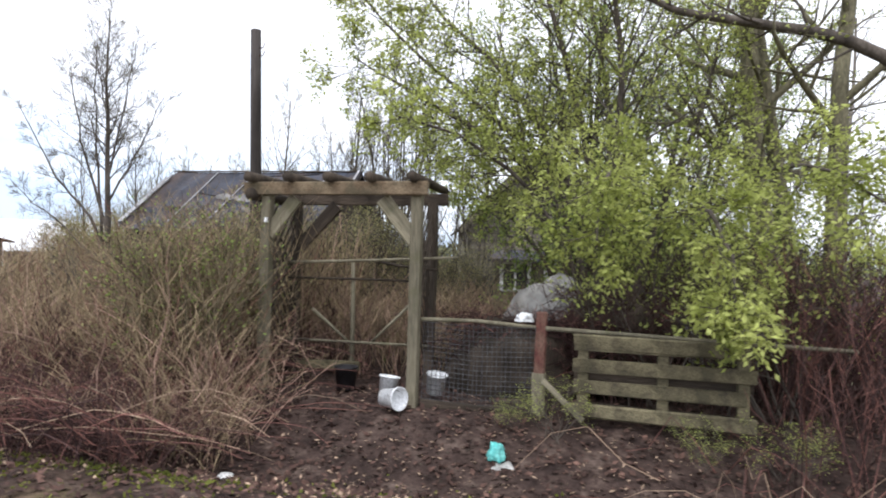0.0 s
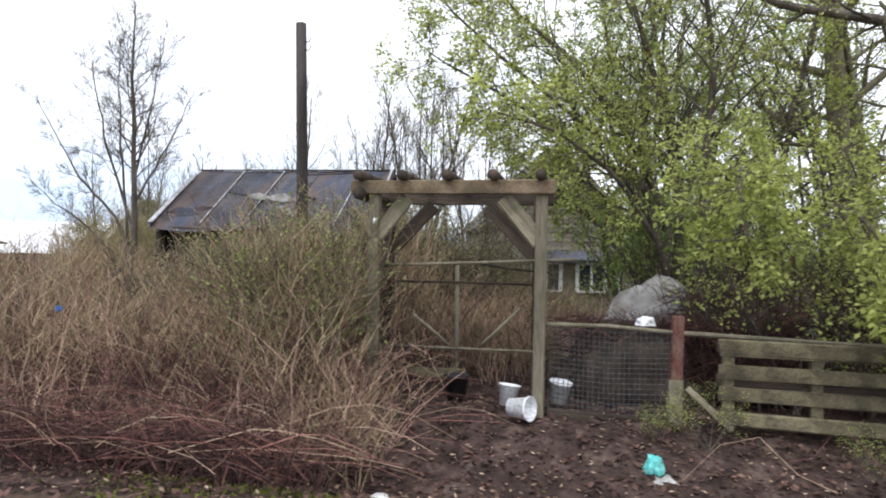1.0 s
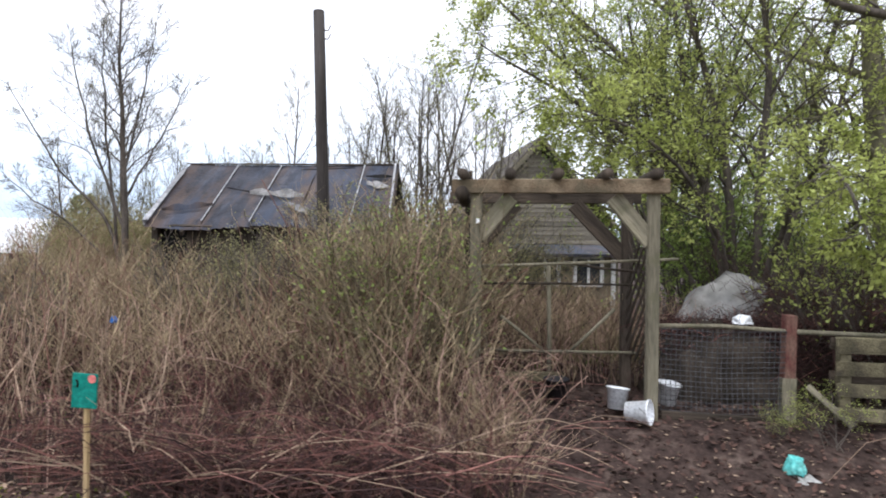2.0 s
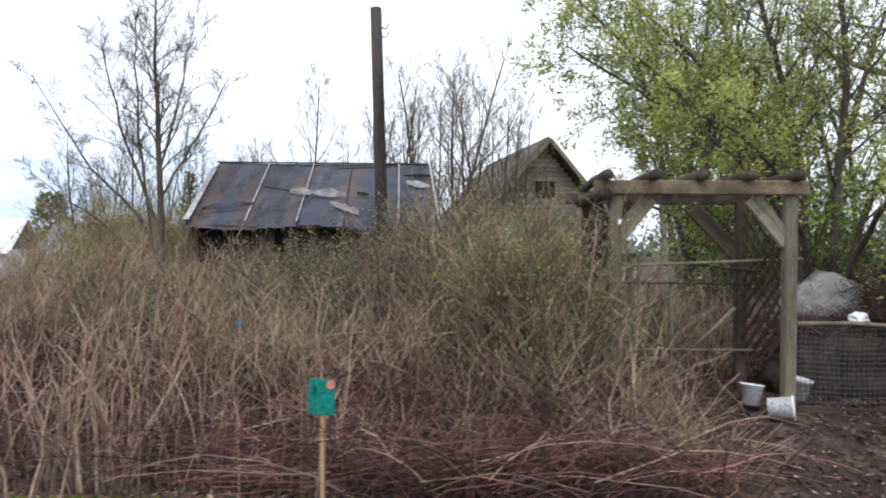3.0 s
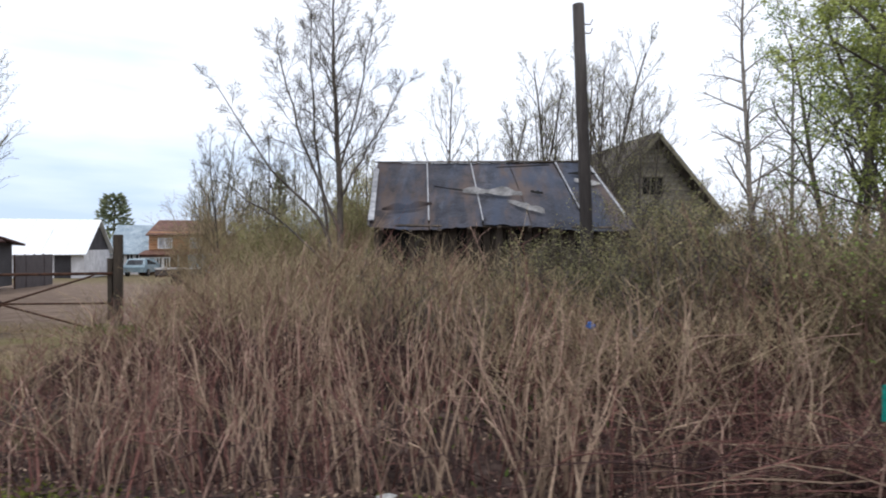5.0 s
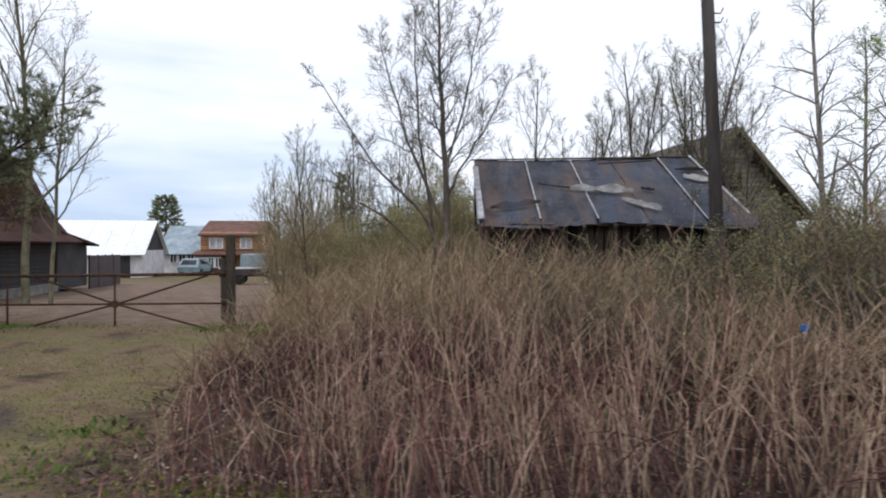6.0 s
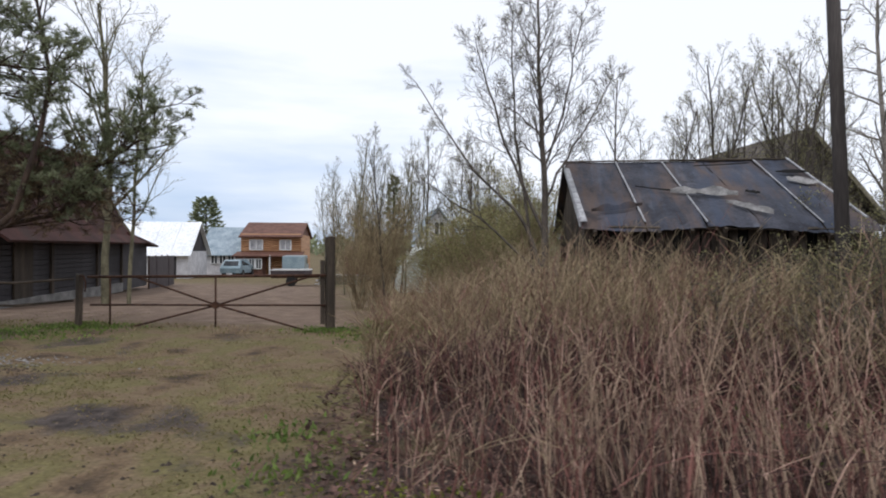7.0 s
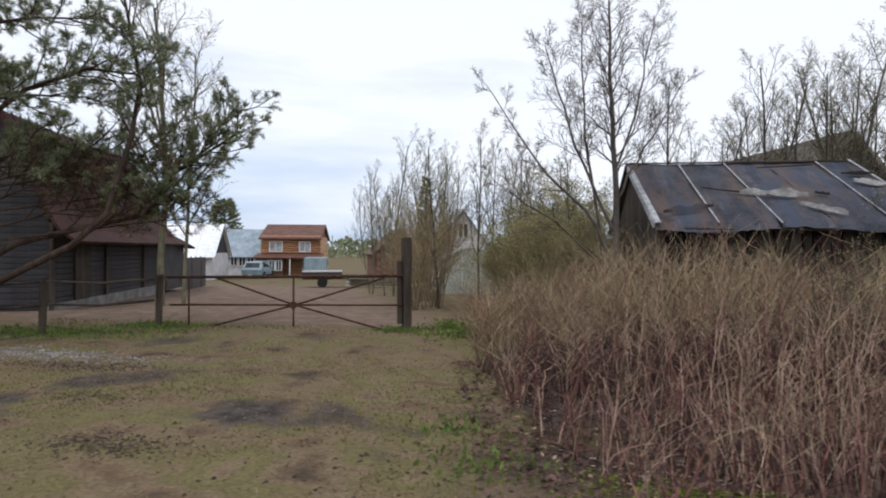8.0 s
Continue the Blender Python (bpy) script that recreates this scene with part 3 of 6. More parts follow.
# ---------- garden arbor ----------
def build_arbor():
    a = thing("garden_arbor", (-1.82, 5.78, 0.0), 0, "weathered wooden garden arbor with plank braces and lattice sides", "arbor")
    xl, xr, d = -0.8, 0.81, 0.85
    # front posts and braces grey; rear frame, rafters and lattice in darker timber
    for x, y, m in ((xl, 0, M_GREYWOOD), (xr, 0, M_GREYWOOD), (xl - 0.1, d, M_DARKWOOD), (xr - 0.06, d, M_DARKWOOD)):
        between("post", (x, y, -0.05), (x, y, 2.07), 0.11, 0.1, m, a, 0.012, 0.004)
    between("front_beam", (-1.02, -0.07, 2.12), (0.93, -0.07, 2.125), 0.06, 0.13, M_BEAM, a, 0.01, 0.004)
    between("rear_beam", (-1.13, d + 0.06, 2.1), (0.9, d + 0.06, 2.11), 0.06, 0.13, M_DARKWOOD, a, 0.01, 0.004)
    for k in range(5):
        x = -0.92 + k * 0.43
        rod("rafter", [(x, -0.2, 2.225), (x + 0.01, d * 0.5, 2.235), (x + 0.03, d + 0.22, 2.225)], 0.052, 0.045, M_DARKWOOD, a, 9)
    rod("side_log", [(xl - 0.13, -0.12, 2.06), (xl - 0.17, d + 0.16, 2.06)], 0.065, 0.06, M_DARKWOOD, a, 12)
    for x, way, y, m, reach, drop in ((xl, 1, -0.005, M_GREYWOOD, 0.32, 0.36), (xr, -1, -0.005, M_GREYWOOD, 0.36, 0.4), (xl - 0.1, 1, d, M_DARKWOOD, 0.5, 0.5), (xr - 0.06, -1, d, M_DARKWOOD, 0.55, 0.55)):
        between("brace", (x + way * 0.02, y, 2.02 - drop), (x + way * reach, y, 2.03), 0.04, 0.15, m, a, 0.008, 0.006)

    # lattice on both sides
    for x0, x1, lo in ((xl, xl - 0.1, 0.75), (xr, xr - 0.06, 0.75)):
        for k in range(9):
            for way in (1, -1):
                z0 = lo + 0.15 * k - (0.0 if way > 0 else 0.0)
                z1 = z0 + way * 0.75
                y0, y1 = 0.06, d - 0.06
                if z1 > 2.0:
                    f = (2.0 - z0) / (z1 - z0)
                    y1, z1 = y0 + (y1 - y0) * f, 2.0
                if z1 < lo - 0.3:
                    f = (z0 - lo + 0.3) / (z0 - z1)
                    y1, z1 = y0 + (y1 - y0) * f, lo - 0.3
                if abs(z1 - z0) < 0.05:
                    continue
                q = (y1 - y0) / (d - 0.12)
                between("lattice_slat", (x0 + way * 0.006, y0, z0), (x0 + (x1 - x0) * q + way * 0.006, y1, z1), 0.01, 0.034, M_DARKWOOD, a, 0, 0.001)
    box_part("lamp", (0.035, 0.03, 0.05), (xl + 0.02, -0.07, 1.8), M_PLASTIC, a, label="small white plastic fitting")


def build_arbor_gate():
    g = thing("stick_gate", (-1.78, 6.35, 0.0), 0, "makeshift gate of thin poles across the arbor opening", "gate")

    def stick(p, q, r=0.016, m=M_GREYWOOD):
        p, q = Vector(p), Vector(q)
        mid = (p + q) / 2 + Vector((rnd.uniform(-0.02, 0.02), 0, rnd.uniform(-0.02, 0.02)))
        rod("pole", [p, mid, q], r, r * 0.8, m, g, 6)
    stick((-0.9, 0.02, 1.36), (1.1, -0.2, 1.47), 0.02)
    stick((0.05, 0.05, 1.42), (0.85, 0.0, 1.33), 0.018, M_DARKWOOD)
    stick((-0.88, 0.0, 1.19), (0.72, 0.0, 1.2), 0.015, M_DARKWOOD)
    stick((-1.0, 0.0, 0.5), (0.76, 0.0, 0.52), 0.018)
    stick((-0.1, 0.03, 0.02), (-0.12, 0.03, 1.38), 0.028)
    stick((-0.6, 0.04, 0.85), (-0.15, 0.04, 0.5), 0.02)
    stick((0.55, 0.04, 0.95), (0.1, 0.04, 0.5), 0.02)
    between("bottom_board", (-0.75, 0.0, 0.24), (0.0, 0.0, 0.25), 0.025, 0.1, M_GREENWOOD, g)


build_arbor()
build_arbor_gate()


# ---------- fence of netting and pallets ----------
def build_net_panel():
    f = thing("netting_panel", (-0.4, 5.8, 0.0), 0, "sagging panel of dark wire netting between fence posts", "netting")
    s = Shape()
    n = 24
    for k in range(n + 1):
        x = -0.52 + 1.08 * k / n
        s.tube([(x, 0.0, 0.1), (x + rnd.uniform(-0.008, 0.008), 0.03, 0.45), (x, 0.0, 0.84)], 0.0032, 0.0032, 3, False)
    for k in range(17):
        z = 0.1 + 0.74 * k / 16
        s.tube([(-0.52, 0.0, z), (0, 0.03, z - 0.03), (0.56, 0.0, z)], 0.0032, 0.0032, 3, False)
    part("netting", s, M_NET, f)
    rod("top_rail", [(-0.55, 0.02, 0.86), (0.0, 0.03, 0.87), (0.58, 0.02, 0.84)], 0.022, 0.018, M_GREYWOOD, f)
    between("bottom_board", (-0.52, -0.02, 0.05), (0.58, 0.0, 0.02), 0.03, 0.09, M_DARKWOOD, f)


def build_fence():
    p = thing("red_fence_post", (0.19, 5.85, 0.0), 0, "stout fence post with flaking dark red paint", "post")
    between("shaft", (0, 0, -0.05), (0.02, 0, 0.98), 0.115, 0.11, M_REDPOST, p, 0.015, 0.006)
    between("bare_foot", (0, -0.004, -0.05), (0.006, -0.004, 0.42), 0.122, 0.117, M_GREYWOOD, p, 0.015, 0.006)
    r = thing("fence_rail", (1.2, 5.8, 0.84), 0, "long thin pole laid along the fence top", "rail")
    rod("pole", [(-0.95, 0.0, 0.0), (0.2, 0.03, -0.03), (1.6, 0.0, -0.05)], 0.022, 0.018, M_GREYWOOD, r)
    q = thing("wooden_pallet", (1.36, 5.6, 0.07), -4, "old mossy wooden pallet stood on edge as fencing", "pallet")
    for k, z in enumerate((0.08, 0.29, 0.48, 0.68)):
        between("slat", (-0.85, 0, z), (0.62 - 0.07 * (k % 2), 0, z + 0.01), 0.022, 0.115 if k < 3 else 0.13, M_GREENWOOD, q, 0.006, 0.009)
    for x in (-0.77, -0.1, 0.53):
        between("block", (x, 0.06, 0.03), (x, 0.06, 0.74), 0.09, 0.09, M_GREENWOOD, q, 0.006, 0.003)
    for z in (0.08, 0.38, 0.68):
        between("rear_slat", (-0.85, 0.12, z), (0.62, 0.12, z), 0.022, 0.1, M_DARKWOOD, q, 0.004, 0.005)
    b = thing("slanting_board", (0.4, 5.6, 0.1), 0, "loose grey board leaning by the pallet", "board")
    between("board", (-0.15, 0, 0.3), (0.2, -0.03, -0.02), 0.025, 0.055, M_GREYWOOD, b)


build_net_panel()
build_fence()


# ---------- field gate and its posts ----------
def build_field_gate():
    g = thing("tubular_gate", (-16.3, 10.42, 0), 5, "rusty tubular steel field gate, shut across the track", "gate")
    l, r, top, mid, bot = -2.13, 2.1, 0.98, 0.44, -0.12
    for name, pts in (("top_bar", [(l - 0.45, 0, top - 0.02), (0, 0, top + 0.01), (r, 0, top + 0.04)]), ("middle_bar", [(l - 0.4, 0, mid - 0.02), (r, 0, mid + 0.02)]),
                      ("upright", [(l, 0, top), (l, 0, bot)]), ("upright", [(-0.03, 0, top), (-0.03, 0, bot + 0.06)]),
                      ("diagonal", [(l + 0.03, 0.01, bot + 0.02), (0, 0.01, mid)]), ("diagonal", [(0, 0.01, mid), (1.75, 0.01, top)]),
                      ("diagonal", [(-1.65, -0.01, top), (0, -0.01, mid)]), ("diagonal", [(0, -0.01, mid), (r - 0.35, -0.01, bot + 0.1)])):
        rod(name, pts, 0.028 if name == "top_bar" else 0.02, 0.028 if name == "top_bar" else 0.018, M_RUST, g)
    rod("bottom_bar", [(l, 0, bot), (l + 0.8, 0.0, bot - 0.01)], 0.02, 0.015, M_RUST, g)
    s = Shape()
    s.tube([(-0.03, -0.03, mid), (-0.03, 0.03, mid)], 0.07, 0.07, 10)
    part("hub", s, M_RUST, g)
    p = thing("gate_post", (-14.15, 10.7, 0), 0, "thick dark timber gate post with a split top", "post")
    between("shaft", (0, 0, -0.1), (-0.02, 0.03, 1.74), 0.165, 0.165, M_DARKWOOD, p, 0.03, 0.012)
    between("packing_board", (-0.13, -0.05, 0.1), (-0.14, -0.03, 1.3), 0.08, 0.1, M_DARKWOOD, p, 0.01, 0.01)
    q = thing("hinge_post", (-18.95, 10.05, 0), 0, "short dark gate post with a rusty hook", "post")
    between("shaft", (0, 0, -0.1), (0.02, 0, 1.02), 0.11, 0.11, M_DARKWOOD, q, 0.02, 0.01)
    rod("hoop", [(0.06, -0.05, 0.98), (0.16, -0.05, 0.98), (0.2, -0.05, 0.85), (0.18, -0.05, 0.68)], 0.014, 0.014, M_RUST, q)


build_field_gate()


# ---------- house behind the pine ----------
def build_left_house():
    # local x runs along the wall away from the road, local y into the house
    h = thing("grey_house", (-23.4, 12.2, -0.15), 109, "low grey-sided village house with a steep red-brown roof", "house")
    ln, wd, ev, tp = 8.9, 7.6, 2.3, 5.5
    core = Shape()
    core.slab([(0, 0.05, 0.0), (ln, 0.05, 0.0), (ln, 0.05, ev), (0, 0.05, ev)], 0.1, Vector((0, -1, 0)))
    core.slab([(0.05, 0, 0.0), (0.05, wd, 0.0), (0.05, wd, ev), (0.05, wd - 1, 4.9), (0.05, wd / 2, 5.4), (0.05, 1, 4.9), (0.05, 0, ev)], 0.1, Vector((-1, 0, 0)))
    core.slab([(ln, 0, 0.0), (ln, wd, 0.0), (ln, wd, ev), (ln, 0, ev)], 0.1, Vector((1, 0, 0)))
    wall = part("wall", core, M_SIDING, h)
    z = 0.3
    while z < ev - 0.05:
        box_part("siding_board", (ln, 0.03, 0.13), (ln / 2, -0.012, z + 0.07), M_SIDING, wall, pose(0, 0, 0, 6).to_3x3(), 0.004, 0.003)
        z += 0.145
    z = 0.3
    while z < 4.8:
        reach = wd if z < ev else wd - 2.0 * (z - ev + 0.1) / 2.6
        if reach > 0.2:
            box_part("siding_board", (0.03, reach, 0.13), (-0.012, wd / 2, z + 0.07), M_SIDING, wall, pose(0, 0, 0, 0, -6).to_3x3(), 0.004, 0.003)
        z += 0.145
    part("plinth", Shape_box((ln, 0.2, 0.35), (ln / 2, -0.02, 0.13)), M_CONCRETE, h)
    # steep lower slope with a flared foot, flat upper slope
    steps = [(-0.75, 1.85), (-0.35, 2.15), (-0.05, 2.7), (0.45, 3.8), (0.95, 4.95)]
    far = [ln + 0.75, ln + 0.4, ln + 0.1, ln - 0.1, ln - 0.3]
    roof = None
    for k in range(4):
        (y0, z0), (y1, z1) = steps[k], steps[k + 1]
        front = Shape()
        front.slab([(-0.3, y0, z0), (far[k], y0, z0), (far[k + 1], y1, z1), (-0.3, y1, z1)], 0.07)
        piece = part("roof_band" if k else "roof", front, M_BROWNROOF, roof or h)
        roof = roof or piece
    for k in range(4):
        (y0, z0), (y1, z1) = steps[k], steps[k + 1]
        end = Shape()
        end.slab([(far[k], y0, z0), (far[k], wd - y0, z0), (far[k + 1], wd - y1, z1), (far[k + 1], y1, z1)], 0.07)
        part("end_slope", end, M_BROWNROOF, roof)
    topr = Shape()
    topr.slab([(-0.3, 0.95, 4.95), (far[4], 0.95, 4.95), (far[4], wd / 2, 5.5), (-0.3, wd / 2, 5.5)], 0.07)
    topr.slab([(far[4], wd - 0.95, 4.95), (-0.3, wd - 0.95, 4.95), (-0.3, wd / 2, 5.5), (far[4], wd / 2, 5.5)], 0.07)
    part("top_slope", topr, M_BROWNROOF, roof)
    for k in range(24):
        x = -0.25 + (ln + 0.1) * k / 23
        between("seam", (x, -0.06, 2.74), (min(x, far[4]), 0.93, 4.98), 0.025, 0.025, M_BROWNROOF, roof, 0.004, 0.002)
    for x in (0.0, 3.3, 6.6, ln):
        between("corner_post", (x, -0.06, 0.0), (x, -0.06, ev), 0.14, 0.08, M_DARKWOOD, h)
    # low annex at the far end
    an = Shape()
    an.slab([(ln + 0.1, 0.0, 0), (ln + 3.2, 0.0, 0), (ln + 3.2, 0.0, 1.75), (ln + 0.1, 0.0, 2.0)], 3.0, Vector((0, -1, 0)))
    annex = part("annex", an, M_SIDING, h)
    ar = Shape()
    ar.slab([(ln - 0.2, -0.4, 2.25), (ln + 3.5, -0.4, 1.75), (ln + 3.5, 3.2, 1.95), (ln - 0.2, 3.2, 2.9)], 0.08)
    part("annex_roof", ar, M_BROWNROOF, annex)
    door = part("door", Shape_box((0.95, 0.06, 2.0), (1.7, -0.06, 1.05)), M_DARKWOOD, h, "dark plank door")
    f = thing("sheet_fence", (-27.75, 24.9, -0.35), 112, "dark brown sheet-metal fence panels", "fence")
    for k in range(-1, 3):
        box_part("panel", (1.18, 0.03, 1.5), (0.6 + 1.2 * k, 0.02 * (k % 2), 0.7), M_SHEET, f)
        between("post", (1.2 * k, 0.04, -0.05), (1.2 * k, 0.04, 1.5), 0.06, 0.06, M_RUST, f)


build_left_house()


# ---------- far yard buildings ----------
def simple_window(parent, x, y, z, w, hgt, material=M_WHITE, mullions=1, pane=M_GLASSDARK):
    win = part("window", Shape_box((w, 0.04, hgt), (x, y - 0.02, z)), pane, parent)
    for a, c in (((x - w / 2, y - 0.05, z - hgt / 2), (x + w / 2, y - 0.05, z - hgt / 2)), ((x - w / 2, y - 0.05, z + hgt / 2), (x + w / 2, y - 0.05, z + hgt / 2)),
                 ((x - w / 2, y - 0.05, z - hgt / 2), (x - w / 2, y - 0.05, z + hgt / 2)), ((x + w / 2, y - 0.05, z - hgt / 2), (x + w / 2, y - 0.05, z + hgt / 2))):
        between("frame", a, c, 0.1, 0.06, material, win)
    for k in range(mullions):
        q = x - w / 2 + w * (k + 1) / (mullions + 1)
        between("mullion", (q, y - 0.05, z - hgt / 2), (q, y - 0.05, z + hgt / 2), 0.07, 0.05, material, win)
    return win


def build_brown_house():
    h = thing("log_house", (-34.0, 49.9, -1.05), 15, "two-storey orange-brown log house with white windows", "house")
    w, d, ev, tp = 5.1, 7.0, 3.75, 4.95
    body = Shape()
    body.box((w, d, ev), (0, d / 2, ev / 2), None, 0.02)
    wall = part("wall", body, M_ORANGEWOOD, h)
    for k in range(19):
        s = Shape()
        s.tube([(-w / 2 - 0.08, -0.02, 0.1 + 0.2 * k), (w / 2 + 0.08, -0.02, 0.1 + 0.2 * k)], 0.1, 0.1, 8)
        part("log", s, M_ORANGEWOOD, wall, smooth=True)
    for y0, y1 in ((-0.6, d / 2), (d + 0.6, d / 2)):
        r = Shape()
        c = [(-w / 2 - 0.2, y0, ev - 0.2), (w / 2 + 0.2, y0, ev - 0.2), (w / 2 + 0.2, y1, tp), (-w / 2 - 0.2, y1, tp)]
        r.slab(c if y0 < 0 else c[::-1], 0.12)
        part("roof", r, M_DARKROOF, h)
    for x in (-w / 2 + 0.05, w / 2 - 0.05):
        g = Shape()
        g.slab([(x, 0, ev - 0.1), (x, d, ev - 0.1), (x, d / 2, tp - 0.15)], 0.08)
        part("gable", g, M_DARKROOF, h)
    simple_window(h, -1.3, -0.1, 2.8, 1.1, 0.9, pane=M_PALEGLASS)
    simple_window(h, 1.25, -0.1, 2.8, 0.95, 0.9, pane=M_PALEGLASS)
    porch = part("porch", Shape_box((2.3, 1.6, 1.9), (-1.6, -0.9, 0.95)), M_BRICK, h, "red porch with a row of white windows")
    pr = Shape()
    pr.slab([(-2.95, -2.0, 1.85), (2.9, -2.0, 1.85), (2.9, 0.0, 2.2), (-2.95, 0.0, 2.2)], 0.08)
    part("porch_roof", pr, M_DARKROOF, h)
    for k in range(4):
        simple_window(porch, -2.5 + 0.58 * k, -1.72, 1.15, 0.48, 0.85, mullions=1)
    simple_window(h, 1.7, -0.12, 1.0, 1.3, 1.0, mullions=2)
    for x in (0.2, 2.7):
        between("porch_post", (x, -1.85, 0), (x, -1.85, 1.9), 0.12, 0.12, M_WHITE, h)


def build_blue_shed():
    h = thing("slate_roofed_house", (-38.9, 50.0, -1.05), 12, "small white house with a blue-grey slate roof", "house")
    w, d, ev, tp = 3.6, 6.0, 2.1, 4.5
    body = Shape()
    body.box((w, d, ev), (0, d / 2, ev / 2), None, 0.02)
    part("wall", body, M_WHITEWALL, h)
    for y0, y1 in ((-0.5, d / 2), (d + 0.5, d / 2)):
        r = Shape()
        c = [(-w / 2 - 0.2, y0, ev - 0.25), (w / 2 + 0.3, y0, ev - 0.25), (w / 2 + 0.3, y1, tp), (-w / 2 - 0.2, y1, tp)]
        r.slab(c if y0 < 0 else c[::-1], 0.1)
        part("roof", r, M_BLUEROOF, h)
    for x in (-w / 2, w / 2):
        g = Shape()
        g.slab([(x, 0, ev - 0.05), (x, d, ev - 0.05), (x, d / 2, tp - 0.12)], 0.06)
        part("gable", g, M_DARKWOOD, h)
    for k in range(3):
        simple_window(h, -0.6 + 0.75 * k, -0.06, 1.45, 0.6, 0.75)


def build_white_barn():
    h = thing("galvanised_barn", (-35.3, 39.2, -0.78), 19, "long whitewashed barn with a bright galvanised roof", "barn")
    w, d, ev, tp = 13.5, 6.0, 2.0, 4.25
    body = Shape()
    body.box((w, d, ev), (-w / 2, d / 2, ev / 2), None, 0.02)
    part("wall", body, M_WHITEWALL, h)
    x0, x1 = -w - 0.2, 0.3
    for y0, y1 in ((-0.5, d / 2), (d + 0.5, d / 2)):
        for k in range(10):
            a, b = x0 + (x1 - x0) * k / 10, x0 + (x1 - x0) * (k + 1) / 10 - 0.02
            r = Shape()
            c = [(a, y0, ev - 0.3), (b, y0, ev - 0.3), (b, y1, tp), (a, y1, tp)]
            r.slab(c if y0 < 0 else c[::-1], 0.06)
            part("roof_sheet", r, M_WHITEROOF, h)
    g = Shape()
    g.slab([(-0.02, 0, ev - 0.02), (-0.02, d, ev - 0.02), (-0.02, d / 2, tp - 0.1)], 0.06)
    part("gable", g, M_SIDING, h)
    part("door", Shape_box((1.0, 0.06, 1.6), (-1.3, -0.04, 0.85)), M_SIDING, h)


def build_red_shed():
    h = thing("red_shed", (-21.0, 38.5, -0.85), 24, "small red-brown board shed with a pitched roof", "shed")
    w, d, ev, tp = 3.4, 4.5, 2.2, 3.75
    core = Shape()
    core.slab([(-w / 2, 0.05, 0), (w / 2, 0.05, 0), (w / 2, 0.05, ev), (0, 0.05, tp - 0.1), (-w / 2, 0.05, ev)], 0.05, Vector((0, -1, 0)))
    wall = part("wall", core, M_BRICK, h)
    z = 0.0
    while z < tp - 0.3:
        reach = w if z + 0.2 < ev else w * (tp - 0.1 - z - 0.2) / (tp - 0.1 - ev)
        if reach > 0.2:
            box_part("board", (reach, 0.03, 0.19), (0, 0.02, z + 0.1), M_BRICK, wall)
        z += 0.2
    for sx in (-1, 1):
        s = Shape()
        s.slab([(sx * w / 2, 0.1, 0), (sx * w / 2, d, 0), (sx * w / 2, d, ev), (sx * w / 2, 0.1, ev)], 0.06)
        part("side_wall", s, M_BRICK, h)
        r = Shape()
        r.slab([(sx * (w / 2 + 0.25), -0.3, ev - 0.22), (sx * (w / 2 + 0.25), d, ev - 0.22), (0, d, tp), (0, -0.3, tp)], 0.08)
        part("roof", r, M_DARKROOF, h)


def build_pale_cottage():
    h = thing("pale_cottage", (-16.9, 39.0, -0.9), 18, "pale grey cottage gable with an arched attic window", "house")
    w, d, ev, tp = 3.2, 5.0, 2.9, 5.1
    core = Shape()
    core.slab([(-w / 2, 0, 0), (w / 2, 0, 0), (w / 2, 0, ev), (0, 0, tp - 0.1), (-w / 2, 0, ev)], 0.1, Vector((0, -1, 0)))
    part("wall", core, M_WHITEWALL, h)
    for sx in (-1, 1):
        r = Shape()
        r.slab([(sx * (w / 2 + 0.2), -0.3, ev - 0.25), (sx * (w / 2 + 0.2), d, ev - 0.25), (0, d, tp), (0, -0.3, tp)], 0.08)
        part("roof", r, M_BLUEROOF, h)
    simple_window(h, 0, -0.02, 3.7, 0.7, 0.95)
    simple_window(h, 0, -0.02, 1.5, 1.3, 0.9)


def build_greenhouse():
    h = thing("greenhouse", (-14.6, 24.6, -0.4), 18, "rounded greenhouse of cloudy polycarbonate sheet", "greenhouse")
    n, w, tall, ln = 12, 1.45, 2.0, 5.0
    arc = [(-w * math.cos(math.pi * k / n), tall * math.sin(math.pi * k / n) ** 0.75) for k in range(n + 1)]
    s = Shape()
    for y in (0, ln):
        s.v += [(x, y, z) for x, z in arc]
    s.f = [(k, k + 1, n + 2 + k, n + 1 + k) for k in range(n)] + [tuple(range(n + 1)), tuple(reversed(range(n + 1, 2 * n + 2)))]
    part("cover", s, M_POLY, h)
    for y in (-0.02, ln / 2, ln):
        f = Shape()
        f.tube([(x * 1.01, y, z * 1.01) for x, z in arc], 0.025, 0.025, 6)
        part("hoop", f, M_WHITE, h)
    for x in (-0.4, 0.4):
        between("door_stile", (x, -0.03, 0), (x, -0.03, 1.7), 0.05, 0.04, M_WHITE, h)


